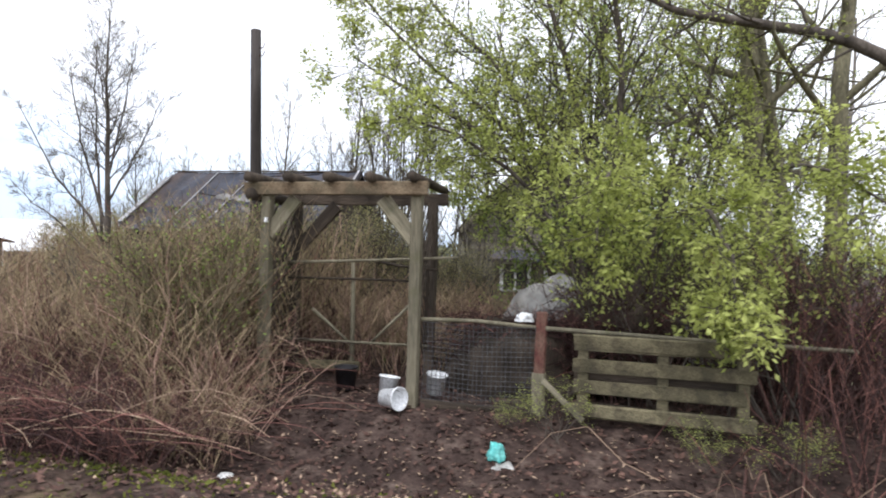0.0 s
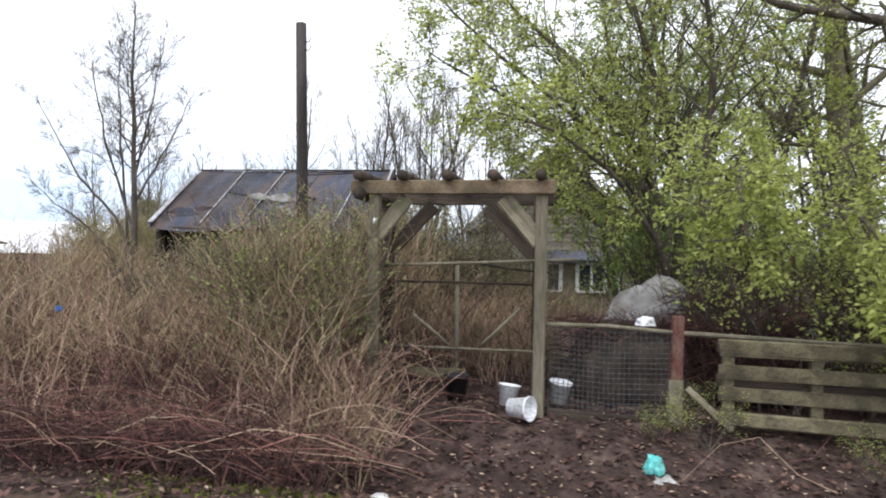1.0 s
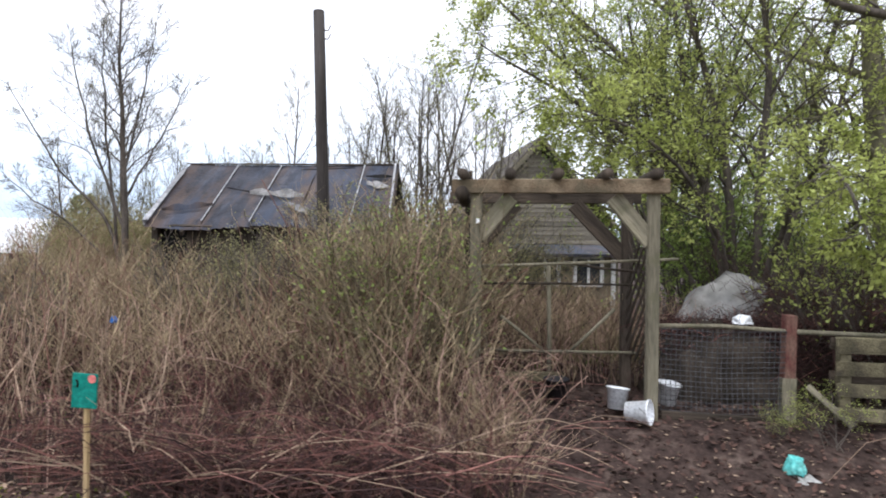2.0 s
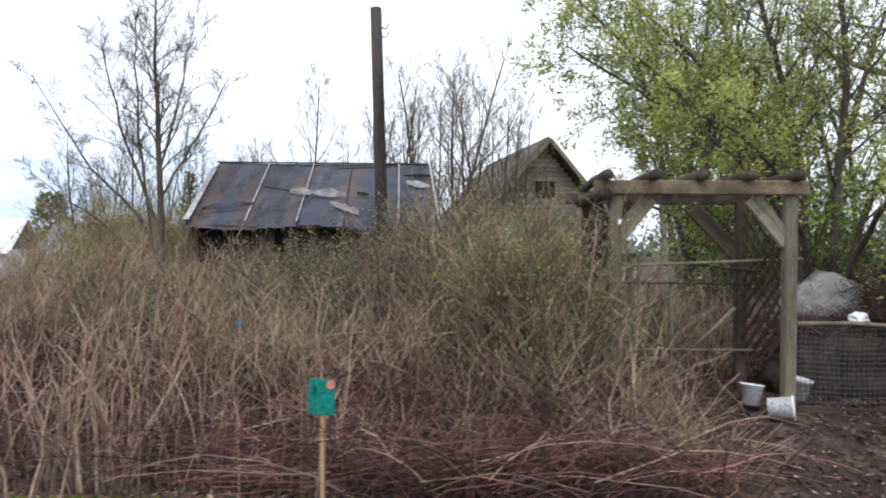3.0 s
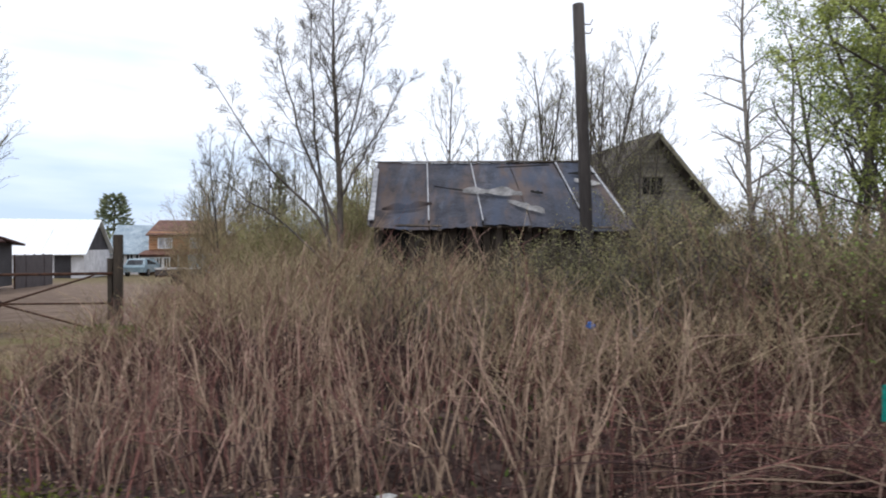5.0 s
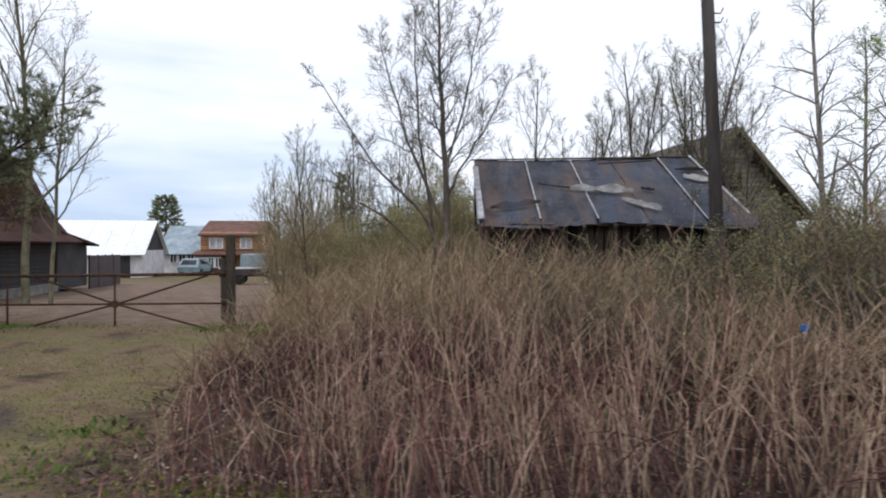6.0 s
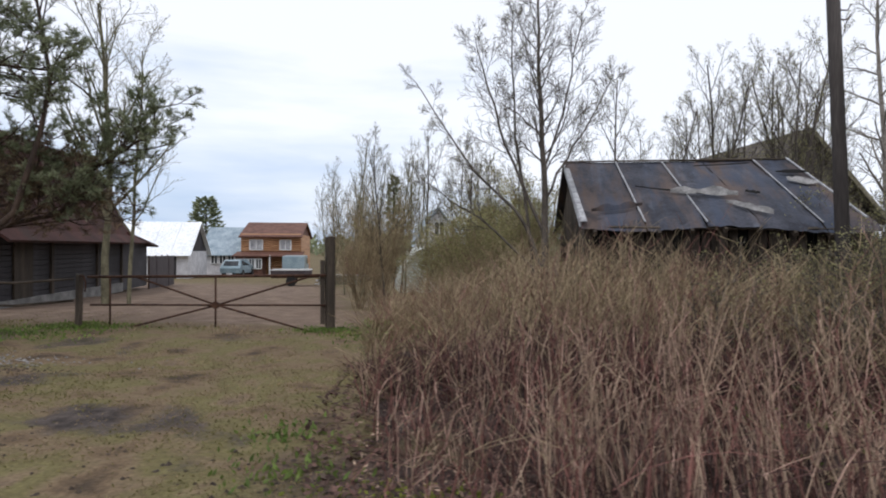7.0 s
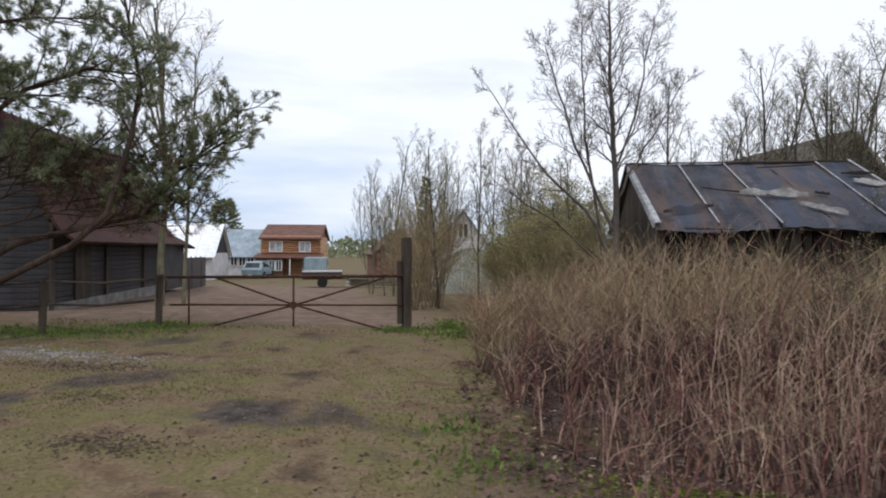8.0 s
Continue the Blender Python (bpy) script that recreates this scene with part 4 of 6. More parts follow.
def build_car():
    c = thing("estate_car", (-35.3, 46.4, -0.92), 100, "light blue-grey estate car parked by the house", "car")
    s = Shape()
    prof = [(-2.0, 0.35), (-2.05, 0.75), (-1.85, 0.92), (-1.5, 1.35), (-1.2, 1.42), (0.35, 1.4), (0.95, 0.95), (1.85, 0.82), (2.05, 0.6), (2.0, 0.3)]
    for y, k in ((-0.8, 1.0), (-0.62, 1.0), (0.62, 1.0), (0.8, 1.0)):
        s.v += [(x, y if z < 1.0 else y * 0.82, z) for x, z in prof]
    n = len(prof)
    for j in range(3):
        s.f += [(j * n + i, j * n + (i + 1) % n, (j + 1) * n + (i + 1) % n, (j + 1) * n + i) for i in range(n)]
    s.f += [tuple(range(n)), tuple(reversed(range(3 * n, 4 * n)))]
    part("body", s, M_CARPAINT, c, smooth=False)
    for sy in (-1, 1):
        g = Shape()
        g.slab([(-1.5, sy * 0.77, 0.95), (0.65, sy * 0.77, 0.95), (0.25, sy * 0.68, 1.32), (-1.3, sy * 0.68, 1.32)], 0.02)
        part("side_window", g, M_GLASSDARK, c)
    g = Shape()
    g.slab([(0.42, -0.55, 1.38), (0.42, 0.55, 1.38), (0.94, 0.62, 0.99), (0.94, -0.62, 0.99)], -0.02)
    part("windscreen", g, M_GLASSDARK, c)
    g = Shape()
    g.slab([(-1.86, -0.6, 0.98), (-1.86, 0.6, 0.98), (-1.55, 0.55, 1.32), (-1.55, -0.55, 1.32)], -0.03)
    part("rear_window", g, M_GLASSDARK, c)
    for x in (-1.25, 1.25):
        for y in (-0.76, 0.76):
            t = Shape()
            t.tube([(x, y - 0.09, 0.3), (x, y + 0.09, 0.3)], 0.3, 0.3, 16)
            wh = part("wheel", t, M_TYRE, c)
            t = Shape()
            t.tube([(x, y - 0.1, 0.3), (x, y + 0.1, 0.3)], 0.17, 0.17, 12)
            part("rim", t, M_WIRE, wh)


def build_trailer():
    t = thing("car_trailer", (-23.0, 29.2, -0.44), 20, "small dark flat-sided car trailer with pale rails in the yard", "trailer")
    part("bed", Shape_box((2.0, 1.2, 0.08), (0, 0, 0.45)), M_RUST, t)
    for y in (-0.6, 0.6):
        part("side_panel", Shape_box((2.0, 0.03, 0.3), (0, y, 0.64)), M_SHEET, t)
        part("top_rail", Shape_box((2.04, 0.05, 0.06), (0, y, 0.82)), M_WHITE, t)
    for x in (-1.0, 1.0):
        part("end_panel", Shape_box((0.03, 1.2, 0.3), (x, 0, 0.64)), M_SHEET, t)
    for y in (-0.7, 0.7):
        s = Shape()
        s.tube([(0, y - 0.07, 0.25), (0, y + 0.07, 0.25)], 0.26, 0.26, 14)
        part("wheel", s, M_TYRE, t)
    rod("drawbar", [(1.0, 0, 0.42), (2.0, 0, 0.4)], 0.03, 0.03, M_RUST, t)
    w = thing("board_stack", (-20.4, 29.6, -0.46), 15, "low stack of pale boards lying in the yard", "boards")
    for k in range(18):
        box_part("board", (2.5, 0.18, 0.06), (rnd.uniform(-0.2, 0.2), 0.2 * (k % 3), 0.1 + 0.085 * (k // 3)), M_WHITEWALL if k % 3 else M_GREYWOOD, w, pose(0, 0, 0, 0, 0, rnd.uniform(-4, 4)).to_3x3())
    v = thing("parked_van", (-30.0, 46.0, -0.92), 108, "blue-grey van parked in front of the log house", "van")
    s = Shape()
    prof = [(-2.2, 0.35), (-2.2, 1.75), (1.0, 1.8), (1.6, 1.1), (2.3, 0.95), (2.35, 0.4)]
    for y in (-0.85, 0.85):
        s.v += [(x, y, z) for x, z in prof]
    n = len(prof)
    s.f = [(i, (i + 1) % n, n + (i + 1) % n, n + i) for i in range(n)] + [tuple(range(n)), tuple(reversed(range(n, 2 * n)))]
    part("body", s, M_CARPAINT, v)
    g = Shape()
    g.slab([(-0.2, -0.87, 1.1), (1.4, -0.87, 1.1), (0.95, -0.87, 1.6), (-0.2, -0.87, 1.6)], 0.02)
    part("side_window", g, M_GLASSDARK, v)
    for x in (-1.4, 1.5):
        for y in (-0.8, 0.8):
            q = Shape()
            q.tube([(x, y - 0.09, 0.32), (x, y + 0.09, 0.32)], 0.32, 0.32, 14)
            part("wheel", q, M_TYRE, v)


def build_side_fence():
    f = thing("rail_fence", (-19.0, 10.05, 0.0), 0, "sagging pole fence running on from the field gate", "fence")
    spots = [(0.0, 0.0), (-1.25, -1.35), (-2.5, -2.6), (-4.2, -4.2)]
    for x, y in spots[1:]:
        between("post", (x, y, -0.1), (x + 0.03, y, 1.0), 0.1, 0.1, M_DARKWOOD, f, 0.015, 0.008)
    for (x0, y0), (x1, y1) in zip(spots, spots[1:]):
        for z in (0.52, 0.93):
            rod("rail", [(x0, y0 - 0.06, z), ((x0 + x1) / 2, (y0 + y1) / 2 - 0.06, z - 0.05), (x1, y1 - 0.06, z + 0.02)], 0.024, 0.02, M_DARKWOOD, f)


def build_hut():
    h = thing("garden_hut", (-0.5, 16.6, -0.12), 10, "small pale garden hut with white window frames", "hut")
    part("wall", Shape_box((2.6, 2.0, 1.6), (0, 1.0, 0.8)), M_GREYWOOD, h)
    r = Shape()
    r.slab([(-1.5, -0.3, 1.58), (1.5, -0.3, 1.58), (1.5, 2.2, 1.85), (-1.5, 2.2, 1.85)], 0.08)
    part("roof", r, M_FELT, h)
    for x in (-0.75, 0.45):
        simple_window(h, x, 0.0, 1.1, 0.75, 0.75)
    part("door", Shape_box((0.12, 0.06, 1.5), (1.15, -0.03, 0.78)), M_WHITE, h)


build_hut()
build_side_fence()
build_brown_house()
build_blue_shed()
build_white_barn()
build_red_shed()
build_pale_cottage()
build_greenhouse()
build_car()
build_trailer()


# ---------- small things by the arbor and the road ----------
def build_sign():
    s = thing("marker_stake", (-4.86, 3.56, 0.0), 2, "small teal board nailed to a fresh pine lath", "marker")
    z = ground_z(-4.86, 3.56)
    between("stake", (0.005, 0.02, z - 0.05), (0.0, 0.02, 0.7), 0.034, 0.022, M_STAKE, s, 0.003, 0.002)
    b = box_part("board", (0.152, 0.016, 0.205), (0, 0, 0.655), M_TEAL, s, pose(0, 0, 0, 0, 2, 0).to_3x3(), 0.004, 0.004)
    sh = Shape()
    sh.tube([(0.048, -0.0125, 0.075), (0.048, -0.0085, 0.075)], 0.026, 0.024, 12)
    part("spot", sh, M_PINK, b, "pink paint spot")
    sh = Shape()
    sh.tube([(-0.05, -0.010, 0.065), (-0.04, -0.010, 0.04), (-0.045, -0.010, 0.02)], 0.006, 0.005, 6)
    part("mark", sh, M_BLACK, b, "dark brushed mark")


def lathe(shape, prof, sides=20, m=None):
    k = len(shape.v)
    for r, z in prof:
        for j in range(sides):
            a = 2 * math.pi * j / sides
            p = Vector((r * math.cos(a), r * math.sin(a), z))
            shape.v.append(tuple(m @ p if m else p))
    for i in range(len(prof) - 1):
        for j in range(sides):
            a, b = k + i * sides + j, k + i * sides + (j + 1) % sides
            shape.f.append((a, b, b + sides, a + sides))


def build_bucket(name, at, turn, material, label, size=1.0):
    t = thing(name, at, 0, label, "bucket")
    t.matrix_basis = Matrix.Translation(at) @ turn
    s = Shape()
    h, r = 0.2 * size, 0.1 * size
    lathe(s, [(0.001, 0.0), (r * 0.78, 0.0), (r, h), (r + 0.008, h), (r + 0.008, h - 0.015), (r - 0.006, h - 0.012), (r * 0.76, 0.008), (0.001, 0.008)])
    part("shell", s, material, t, smooth=True)
    rod("bail", [(-r, 0, h - 0.01), (-r * 0.8, 0.05, h - 0.07), (0, 0.09, h - 0.1), (r * 0.8, 0.05, h - 0.07), (r, 0, h - 0.01)], 0.003, 0.003, M_WIRE, t, 6)


def crumple(name, at, size, material, label, category, seed, swell=0.35, fold=0.3, parent=None, rough=0.07):
    bm = bmesh.new()
    bmesh.ops.create_icosphere(bm, subdivisions=4, radius=1.0)
    for v in bm.verts:
        d = v.co.normalized()
        k = 1 + swell * noise.noise(d * 1.7 + Vector((seed, 0, 0))) + fold * abs(noise.noise(d * 3.6 + Vector((0, seed, 0)))) + rough * noise.noise(d * 11)
        v.co = Vector((d.x * size[0] * k, d.y * size[1] * k, max(d.z, -0.35) * size[2] * k))
    me = bpy.data.meshes.new(name)
    bm.to_mesh(me)
    bm.free()
    ob = part(name, me, material, parent, smooth=True)
    ob.location = at
    return ob if parent else tagged(ob, label, category)


build_sign()
build_bucket("white_bucket", (-1.25, 5.66, 0.11), pose(0, 0, 0, 84, 0, 62), M_PLASTIC, "white plastic bucket lying on its side on soil", 1.05)
build_bucket("white_pail", (-1.3, 5.88, 0.07), pose(0, 0, 0, -8, 6, 0), M_PLASTIC, "white plastic pail standing on the soil", 1.0)
build_bucket("hung_bucket", (-0.83, 5.96, 0.12), pose(0, 0, 0, 5, 8, 0), M_PLASTIC, "white bucket leaning against the arbor post", 1.0)
build_bucket("black_bucket", (-1.83, 6.1, 0.05), pose(0, 0, 0, 0, 0, 0), M_BLACKPOT, "black plastic bucket full of earth", 1.2)
bag = thing("plastic_bag", (-0.06, 5.1, -0.3), 0, "crumpled turquoise and muddy white plastic bag on soil", "bag")
crumple("film", (-0.02, 0, 0.16), (0.065, 0.06, 0.1), M_TURQ, "", "", 2.0, parent=bag)
crumple("torn_film", (0.03, -0.02, 0.03), (0.14, 0.11, 0.08), M_MURKY, "", "", 5.0, parent=bag)
crumple("paper_scrap", (-2.05, 4.3, ground_z(-2.05, 4.3) + 0.02), (0.06, 0.05, 0.025), M_WHITE, "crumpled scrap of white paper on soil", "litter", 8.0)
crumple("plastic_scrap", (-5.25, 7.6, 0.42), (0.16, 0.12, 0.12), M_MURKY, "pale plastic scrap caught in the canes", "litter", 9.0)
crumple("tarpaulin_cover", (0.3, 7.4, 0.4), (0.62, 0.48, 0.86), M_TARP, "heap covered with a grey tarpaulin", "heap", 31.0, 0.14, 0.09, rough=0.03)
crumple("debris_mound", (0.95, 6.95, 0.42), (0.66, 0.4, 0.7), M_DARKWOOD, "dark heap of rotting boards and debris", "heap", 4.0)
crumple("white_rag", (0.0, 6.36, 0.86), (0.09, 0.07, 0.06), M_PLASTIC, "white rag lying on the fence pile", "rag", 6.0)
# added dark mound: stands in for the shade behind the netting
crumple("brush_mound", (-0.1, 6.6, 0.2), (0.72, 0.26, 0.52), M_DARKWOOD, "added dark mound standing in for the shade behind the netting", "mound", 12.0)
t = thing("white_sheeting", (1.72, 6.95, 0.0), 0, "pale plastic sheeting draped over a stump", "sheeting")
crumple("sheet", (-0.15, 0, 0.55), (0.28, 0.2, 0.25), M_MURKY, "", "", 7.0, parent=t)
between("upright", (0.1, 0, 0.0), (0.05, 0, 1.05), 0.09, 0.07, M_CONCRETE, t, 0.01, 0.01)
crumple("paper_scrap", (-7.1, 3.8, ground_z(-7.1, 3.8) + 0.02), (0.03, 0.025, 0.02), M_PLASTIC, "small white wrapper lying by the roadside", "litter", 21.0)
crumple("paper_scrap", (-7.8, 3.7, ground_z(-7.8, 3.7) + 0.03), (0.06, 0.04, 0.03), M_MURKY, "muddy plastic wrapper lying in moss", "litter", 22.0)
crumple("plastic_scrap", (-6.2, 5.75, 0.78), (0.035, 0.03, 0.04), M_BLUE, "faded blue plastic scrap among the canes", "litter", 23.0)


# ---------- trees ----------
def grow(s, p, d, length, r, level, o, tips):
    """One limb and, by way of it, all that grows on it. o: how the kind grows."""
    rng = o["rng"]
    n = (6, 5, 4, 3, 3)[min(level, 4)]
    pts, q, dd = [Vector(p)], Vector(p), Vector(d).normalized()
    for i in range(n):
        wob = o["wob"] * (0.5 if level == 0 else 1.0)
        dd = (dd + Vector((rng.uniform(-wob, wob), rng.uniform(-wob, wob), rng.uniform(-wob, wob) + o["up"] * (0.3 if level == 0 else 1.0)))).normalized()
        q = q + dd * (length / n)
        pts.append(q.copy())
    end = r * (0.3 if level == 0 else 0.42)
    s.tube(pts, r, max(end, o["thin"]), (9, 6, 4, 3, 3)[min(level, 4)], False)
    if level >= o["levels"]:
        tips.append((pts[-1], dd.copy(), pts[1].copy()))
        return
    if level >= o["levels"] - 1:
        tips.append((pts[-1], dd.copy(), pts[-2].copy()))
    kids = o["kids"][level]
    lo = o["clear"] if level == 0 else 0.22
    turn = rng.uniform(0, 6.3)
    for k in range(kids):
        f = lo + (1 - lo) * (k + rng.uniform(0.2, 0.8)) / kids
        i = min(int(f * n), n - 1)
        base = pts[i].lerp(pts[i + 1], f * n - i)
        ax = (pts[i + 1] - pts[i]).normalized()
        turn += 2.4 + rng.uniform(-0.5, 0.5)
        side = ax.cross(Vector((0, 0, 1)) if abs(ax.z) < 0.95 else Vector((1, 0, 0))).normalized()
        side = Matrix.Rotation(turn, 3, ax) @ side
        a = radians(o["angle"][min(level, len(o["angle"]) - 1)] * rng.uniform(0.75, 1.25))
        kd = ax * math.cos(a) + side * math.sin(a)
        kl = length * o["ratio"][min(level, len(o["ratio"]) - 1)] * (1.15 - 0.75 * f if level == 0 else 1.1 - 0.5 * f) * rng.uniform(0.8, 1.2)
        kr = max((r + (end - r) * f) * 0.55, o["thin"])
        grow(s, base, kd, kl, kr, level + 1, o, tips)


def leaves(tips, count, size, reach, rng, spread=1.0):
    s = Shape()
    for p, d, q in tips:
        for k in range(count):
            f = rng.random()
            c = p.lerp(q, f * reach) + Vector((rng.gauss(0, 0.03), rng.gauss(0, 0.03), rng.gauss(0, 0.03))) * spread
            way = d + Vector((rng.uniform(-1, 1), rng.uniform(-1, 1), rng.uniform(-0.9, 0.5)))
            l = size * rng.uniform(0.6, 1.3)
            s.leaf(c, l, l * 0.55, way, (rng.uniform(-1, 1), rng.uniform(-1, 1), rng.uniform(0.2, 1)))
    return s


def opts(seed, **k):
    o = dict(rng=random.Random(seed), wob=0.16, up=0.08, levels=3, kids=(14, 6, 4), clear=0.3, angle=(45, 40, 40), ratio=(0.5, 0.5, 0.5), thin=0.004)
    o.update(k)
    return o


def tree(name, at, stems, o, bark, leaf=None, count=0, size=0.05, label="", group="", spread=1.0, reach=1.0):
    t = thing(name, at, 0, label, "tree", group)
    s, tips = Shape(), []
    for p, d, l, r in stems:
        grow(s, p, d, l, r, 0, o, tips)
    part("trunk", s, bark, t, smooth=True)
    if leaf:
        part("crown", leaves(tips, count, size, reach, o["rng"], spread), leaf, t)
    return t


def limbed_tree(name, at, limbs, o, bark, leaf=None, count=0, size=0.05, label="", spread=1.0, reach=1.0):
    """A tree of set limbs, each with sprays of twigs along it."""
    t = thing(name, at, 0, label, "tree")
    s, tips, rng = Shape(), [], o["rng"]
    for pts, r0, r1, sprays, length, lo in limbs:
        pts = [Vector(p) for p in pts]
        fine = []
        for i in range(len(pts) - 1):
            a, b, c, d = pts[max(i - 1, 0)], pts[i], pts[i + 1], pts[min(i + 2, len(pts) - 1)]
            for f in (0.0, 0.33, 0.67):
                fine.append(0.5 * ((2 * b) + (c - a) * f + (2 * a - 5 * b + 4 * c - d) * f * f + (3 * b - a - 3 * c + d) * f ** 3))
        fine.append(pts[-1])
        for q in fine[1:-1]:
            q += Vector((rng.gauss(0, 0.018), rng.gauss(0, 0.018), rng.gauss(0, 0.012)))
        s.tube(fine, r0, r1, 9, False)
        n = len(fine) - 1
        turn = rng.uniform(0, 6.3)
        for k in range(sprays):
            f = lo + (1 - lo) * (k + rng.random()) / sprays
            i = min(int(f * n), n - 1)
            p = fine[i].lerp(fine[i + 1], f * n - i)
            ax = (fine[i + 1] - fine[i]).normalized()
            turn += 2.4 + rng.uniform(-0.4, 0.4)
            side = Matrix.Rotation(turn, 3, ax) @ ax.orthogonal().normalized()
            w = radians(o["angle"][0] * rng.uniform(0.8, 1.2))
            rr = max((r0 + (r1 - r0) * f) * 0.4, o["thin"] * 1.4)
            grow(s, p, ax * math.cos(w) + side * math.sin(w), length * (1.15 - 0.6 * f) * rng.uniform(0.65, 1.25), min(rr, 0.02), 1, o, tips)
    part("trunk", s, bark, t, smooth=True)
    if leaf:
        part("crown", leaves(tips, count, size, reach, rng, spread), leaf, t)
    return t


# bare birch beside the barn
o = opts(3, kids=(0, 7, 5), angle=(42, 38, 42), ratio=(0.4, 0.55, 0.55), wob=0.19, up=0.06, thin=0.0035)
limbed_tree("bare_birch", (-10.2, 11.75, 0), [
    ([(0, 0, -0.1), (0.02, 0, 1.5), (0.03, 0, 3.1), (-0.05, 0, 4.5), (-0.1, 0, 5.7), (-0.12, 0, 7.0)], 0.085, 0.012, 34, 1.1, 0.38),
    ([(-0.05, 0, 1.2), (-0.32, 0, 1.95), (-0.75, -0.05, 2.5), (-1.32, -0.1, 3.06), (-1.9, -0.1, 3.9), (-2.55, -0.1, 4.9)], 0.042, 0.008, 14, 0.65, 0.4),
    ([(0.0, 0.03, 1.9), (-0.45, 0.1, 2.9), (-0.85, 0.1, 4.0), (-1.2, 0.15, 5.1), (-1.35, 0.2, 5.8)], 0.036, 0.008, 19, 0.8, 0.25),
    ([(-0.1, 0.1, 0.2), (-0.3, 0.15, 2.2), (-0.5, 0.2, 3.8), (-0.62, 0.2, 5.2), (-0.6, 0.2, 6.3)], 0.038, 0.008, 20, 0.8, 0.38),
    ([(0.05, 0, 2.5), (0.45, 0.1, 3.3), (0.9, 0.1, 4.0), (1.35, 0.1, 4.9)], 0.028, 0.007, 13, 0.7, 0.2),
    ([(0.03, 0, 3.1), (0.38, -0.1, 4.2), (0.58, -0.1, 5.2), (0.72, -0.1, 6.1)], 0.026, 0.007, 14, 0.75, 0.2),
    ([(-0.05, -0.05, 1.0), (-0.95, -0.2, 1.9), (-1.75, -0.3, 2.45), (-2.35, -0.3, 2.9)], 0.026, 0.007, 10, 0.6, 0.3)],
    o, M_BARKDARK, M_BUD, 2, 0.022, "leafless young tree with long spreading limbs beside the barn")

# slender trees behind the barn, buds opening
o = opts(5, kids=(13, 5, 5), clear=0.25, angle=(35, 35, 40), ratio=(0.32, 0.5, 0.5), up=0.12)
slim = tree("budding_aspen", (-8.4, 16.2, -0.1), [((0, 0, 0), (0, 0, 1), 6.2, 0.05)], o, M_BARKDARK, M_BUD, 5, 0.035, "slender leafless tree with opening buds", "trees behind the barn")
o = opts(9, kids=(12, 5, 5), clear=0.25, angle=(33, 35, 40), ratio=(0.32, 0.5, 0.5), up=0.12, thin=0.0035)
full = tree("budding_aspen", (-6.0, 16.0, -0.1), [((0, 0, 0), (0.03, 0, 1), 5.8, 0.05), ((0.3, 0.1, 0), (0.12, 0, 1), 5.2, 0.04), ((-0.3, 0.1, 0), (-0.1, 0, 1), 5.0, 0.035)], o, M_BARKDARK, M_BUD, 5, 0.03,
            "slender leafless trees with opening buds", "trees behind the barn")
full["label"] = "many-stemmed young tree with opening buds"
for x, y, sc, rz, src in ((-4.3, 15.4, 1.2, 80, full), (-3.5, 16.9, 1.15, 190, full), (-5.4, 17.6, 1.15, 300, full), (-7.0, 17.4, 0.95, 20, full), (-2.6, 18.3, 1.1, 130, full), (-10.8, 17.5, 0.7, 40, slim), (-14.4, 15.6, 0.72, 140, slim), (-13.4, 16.5, 0.78, 220, slim), (-12.3, 17.0, 0.75, 10, slim)):
    c = copy_thing(src, pose(x, y, -0.15, 0, 0, rz))
    c.scale = (sc, sc, sc)
# tall pale-trunked birches far behind the plank house
o = opts(17, kids=(22, 6, 5), clear=0.22, angle=(52, 40, 40), ratio=(0.2, 0.5, 0.5), up=0.0, wob=0.16, thin=0.007)
silver = tree("silver_birch", (6.2, 31.0, -0.5), [((0, 0, 0), (-0.02, 0, 1), 15.0, 0.17)], o, M_BIRCH, M_BUD, 3, 0.05, "tall birch with a pale trunk and bare drooping twigs", "birches behind the plank house")
for x, y, sc, rz in ((9.5, 34.0, 0.85, 120), (12.5, 33.0, 0.95, 230)):
    c = copy_thing(silver, pose(x, y, -0.5, 0, 0, rz))
    c.scale = (sc, sc, sc)
# thin trees along the yard
o = opts(15, kids=(12, 5, 4), clear=0.2, angle=(28, 32, 40), ratio=(0.34, 0.5, 0.5), up=0.14)
yard_tree = tree("thin_bare_tree", (-17.2, 21.5, -0.3), [((0, 0, 0), (0, 0, 1), 5.8, 0.05), ((0.35, 0, 0), (0.1, 0, 1), 5.2, 0.04), ((-0.4, 0.2, 0), (-0.08, 0, 1), 4.6, 0.035)], o, M_BARK, M_BUD, 3, 0.03,
                 "cluster of thin leafless trees beside the yard", "trees along the yard")
yard_tree["label"] = "thin leafless young tree beside the yard"
for x, y, sc, rz in ((-15.6, 22.5, 0.95, 70), (-18.4, 22.8, 0.8, 130), (-15.8, 20.5, 0.8, 200), (-16.2, 27.0, 1.05, 300), (-13.2, 24.5, 1.0, 20), (-11.8, 21.8, 0.9, 160), (-19.6, 30, 0.9, 90)):
    c = copy_thing(yard_tree, pose(x, y, -0.3, 0, 0, rz))
    c.scale = (sc, sc, sc)
# wood behind, further off
for k in range(18):
    src = (slim, full, yard_tree)[k % 3]
    x = -14 + 34 * (k * 0.618 % 1.0)
    y = 27 + 16 * (k * 0.383 % 1.0)
    c = copy_thing(src, pose(x, y, ground_z(x, y) - 0.1, 0, 0, 47 * k))
    sc = rnd.uniform(0.85, 1.15)
    c.scale = (sc, sc, sc)
    c["group"] = "wood behind the houses"

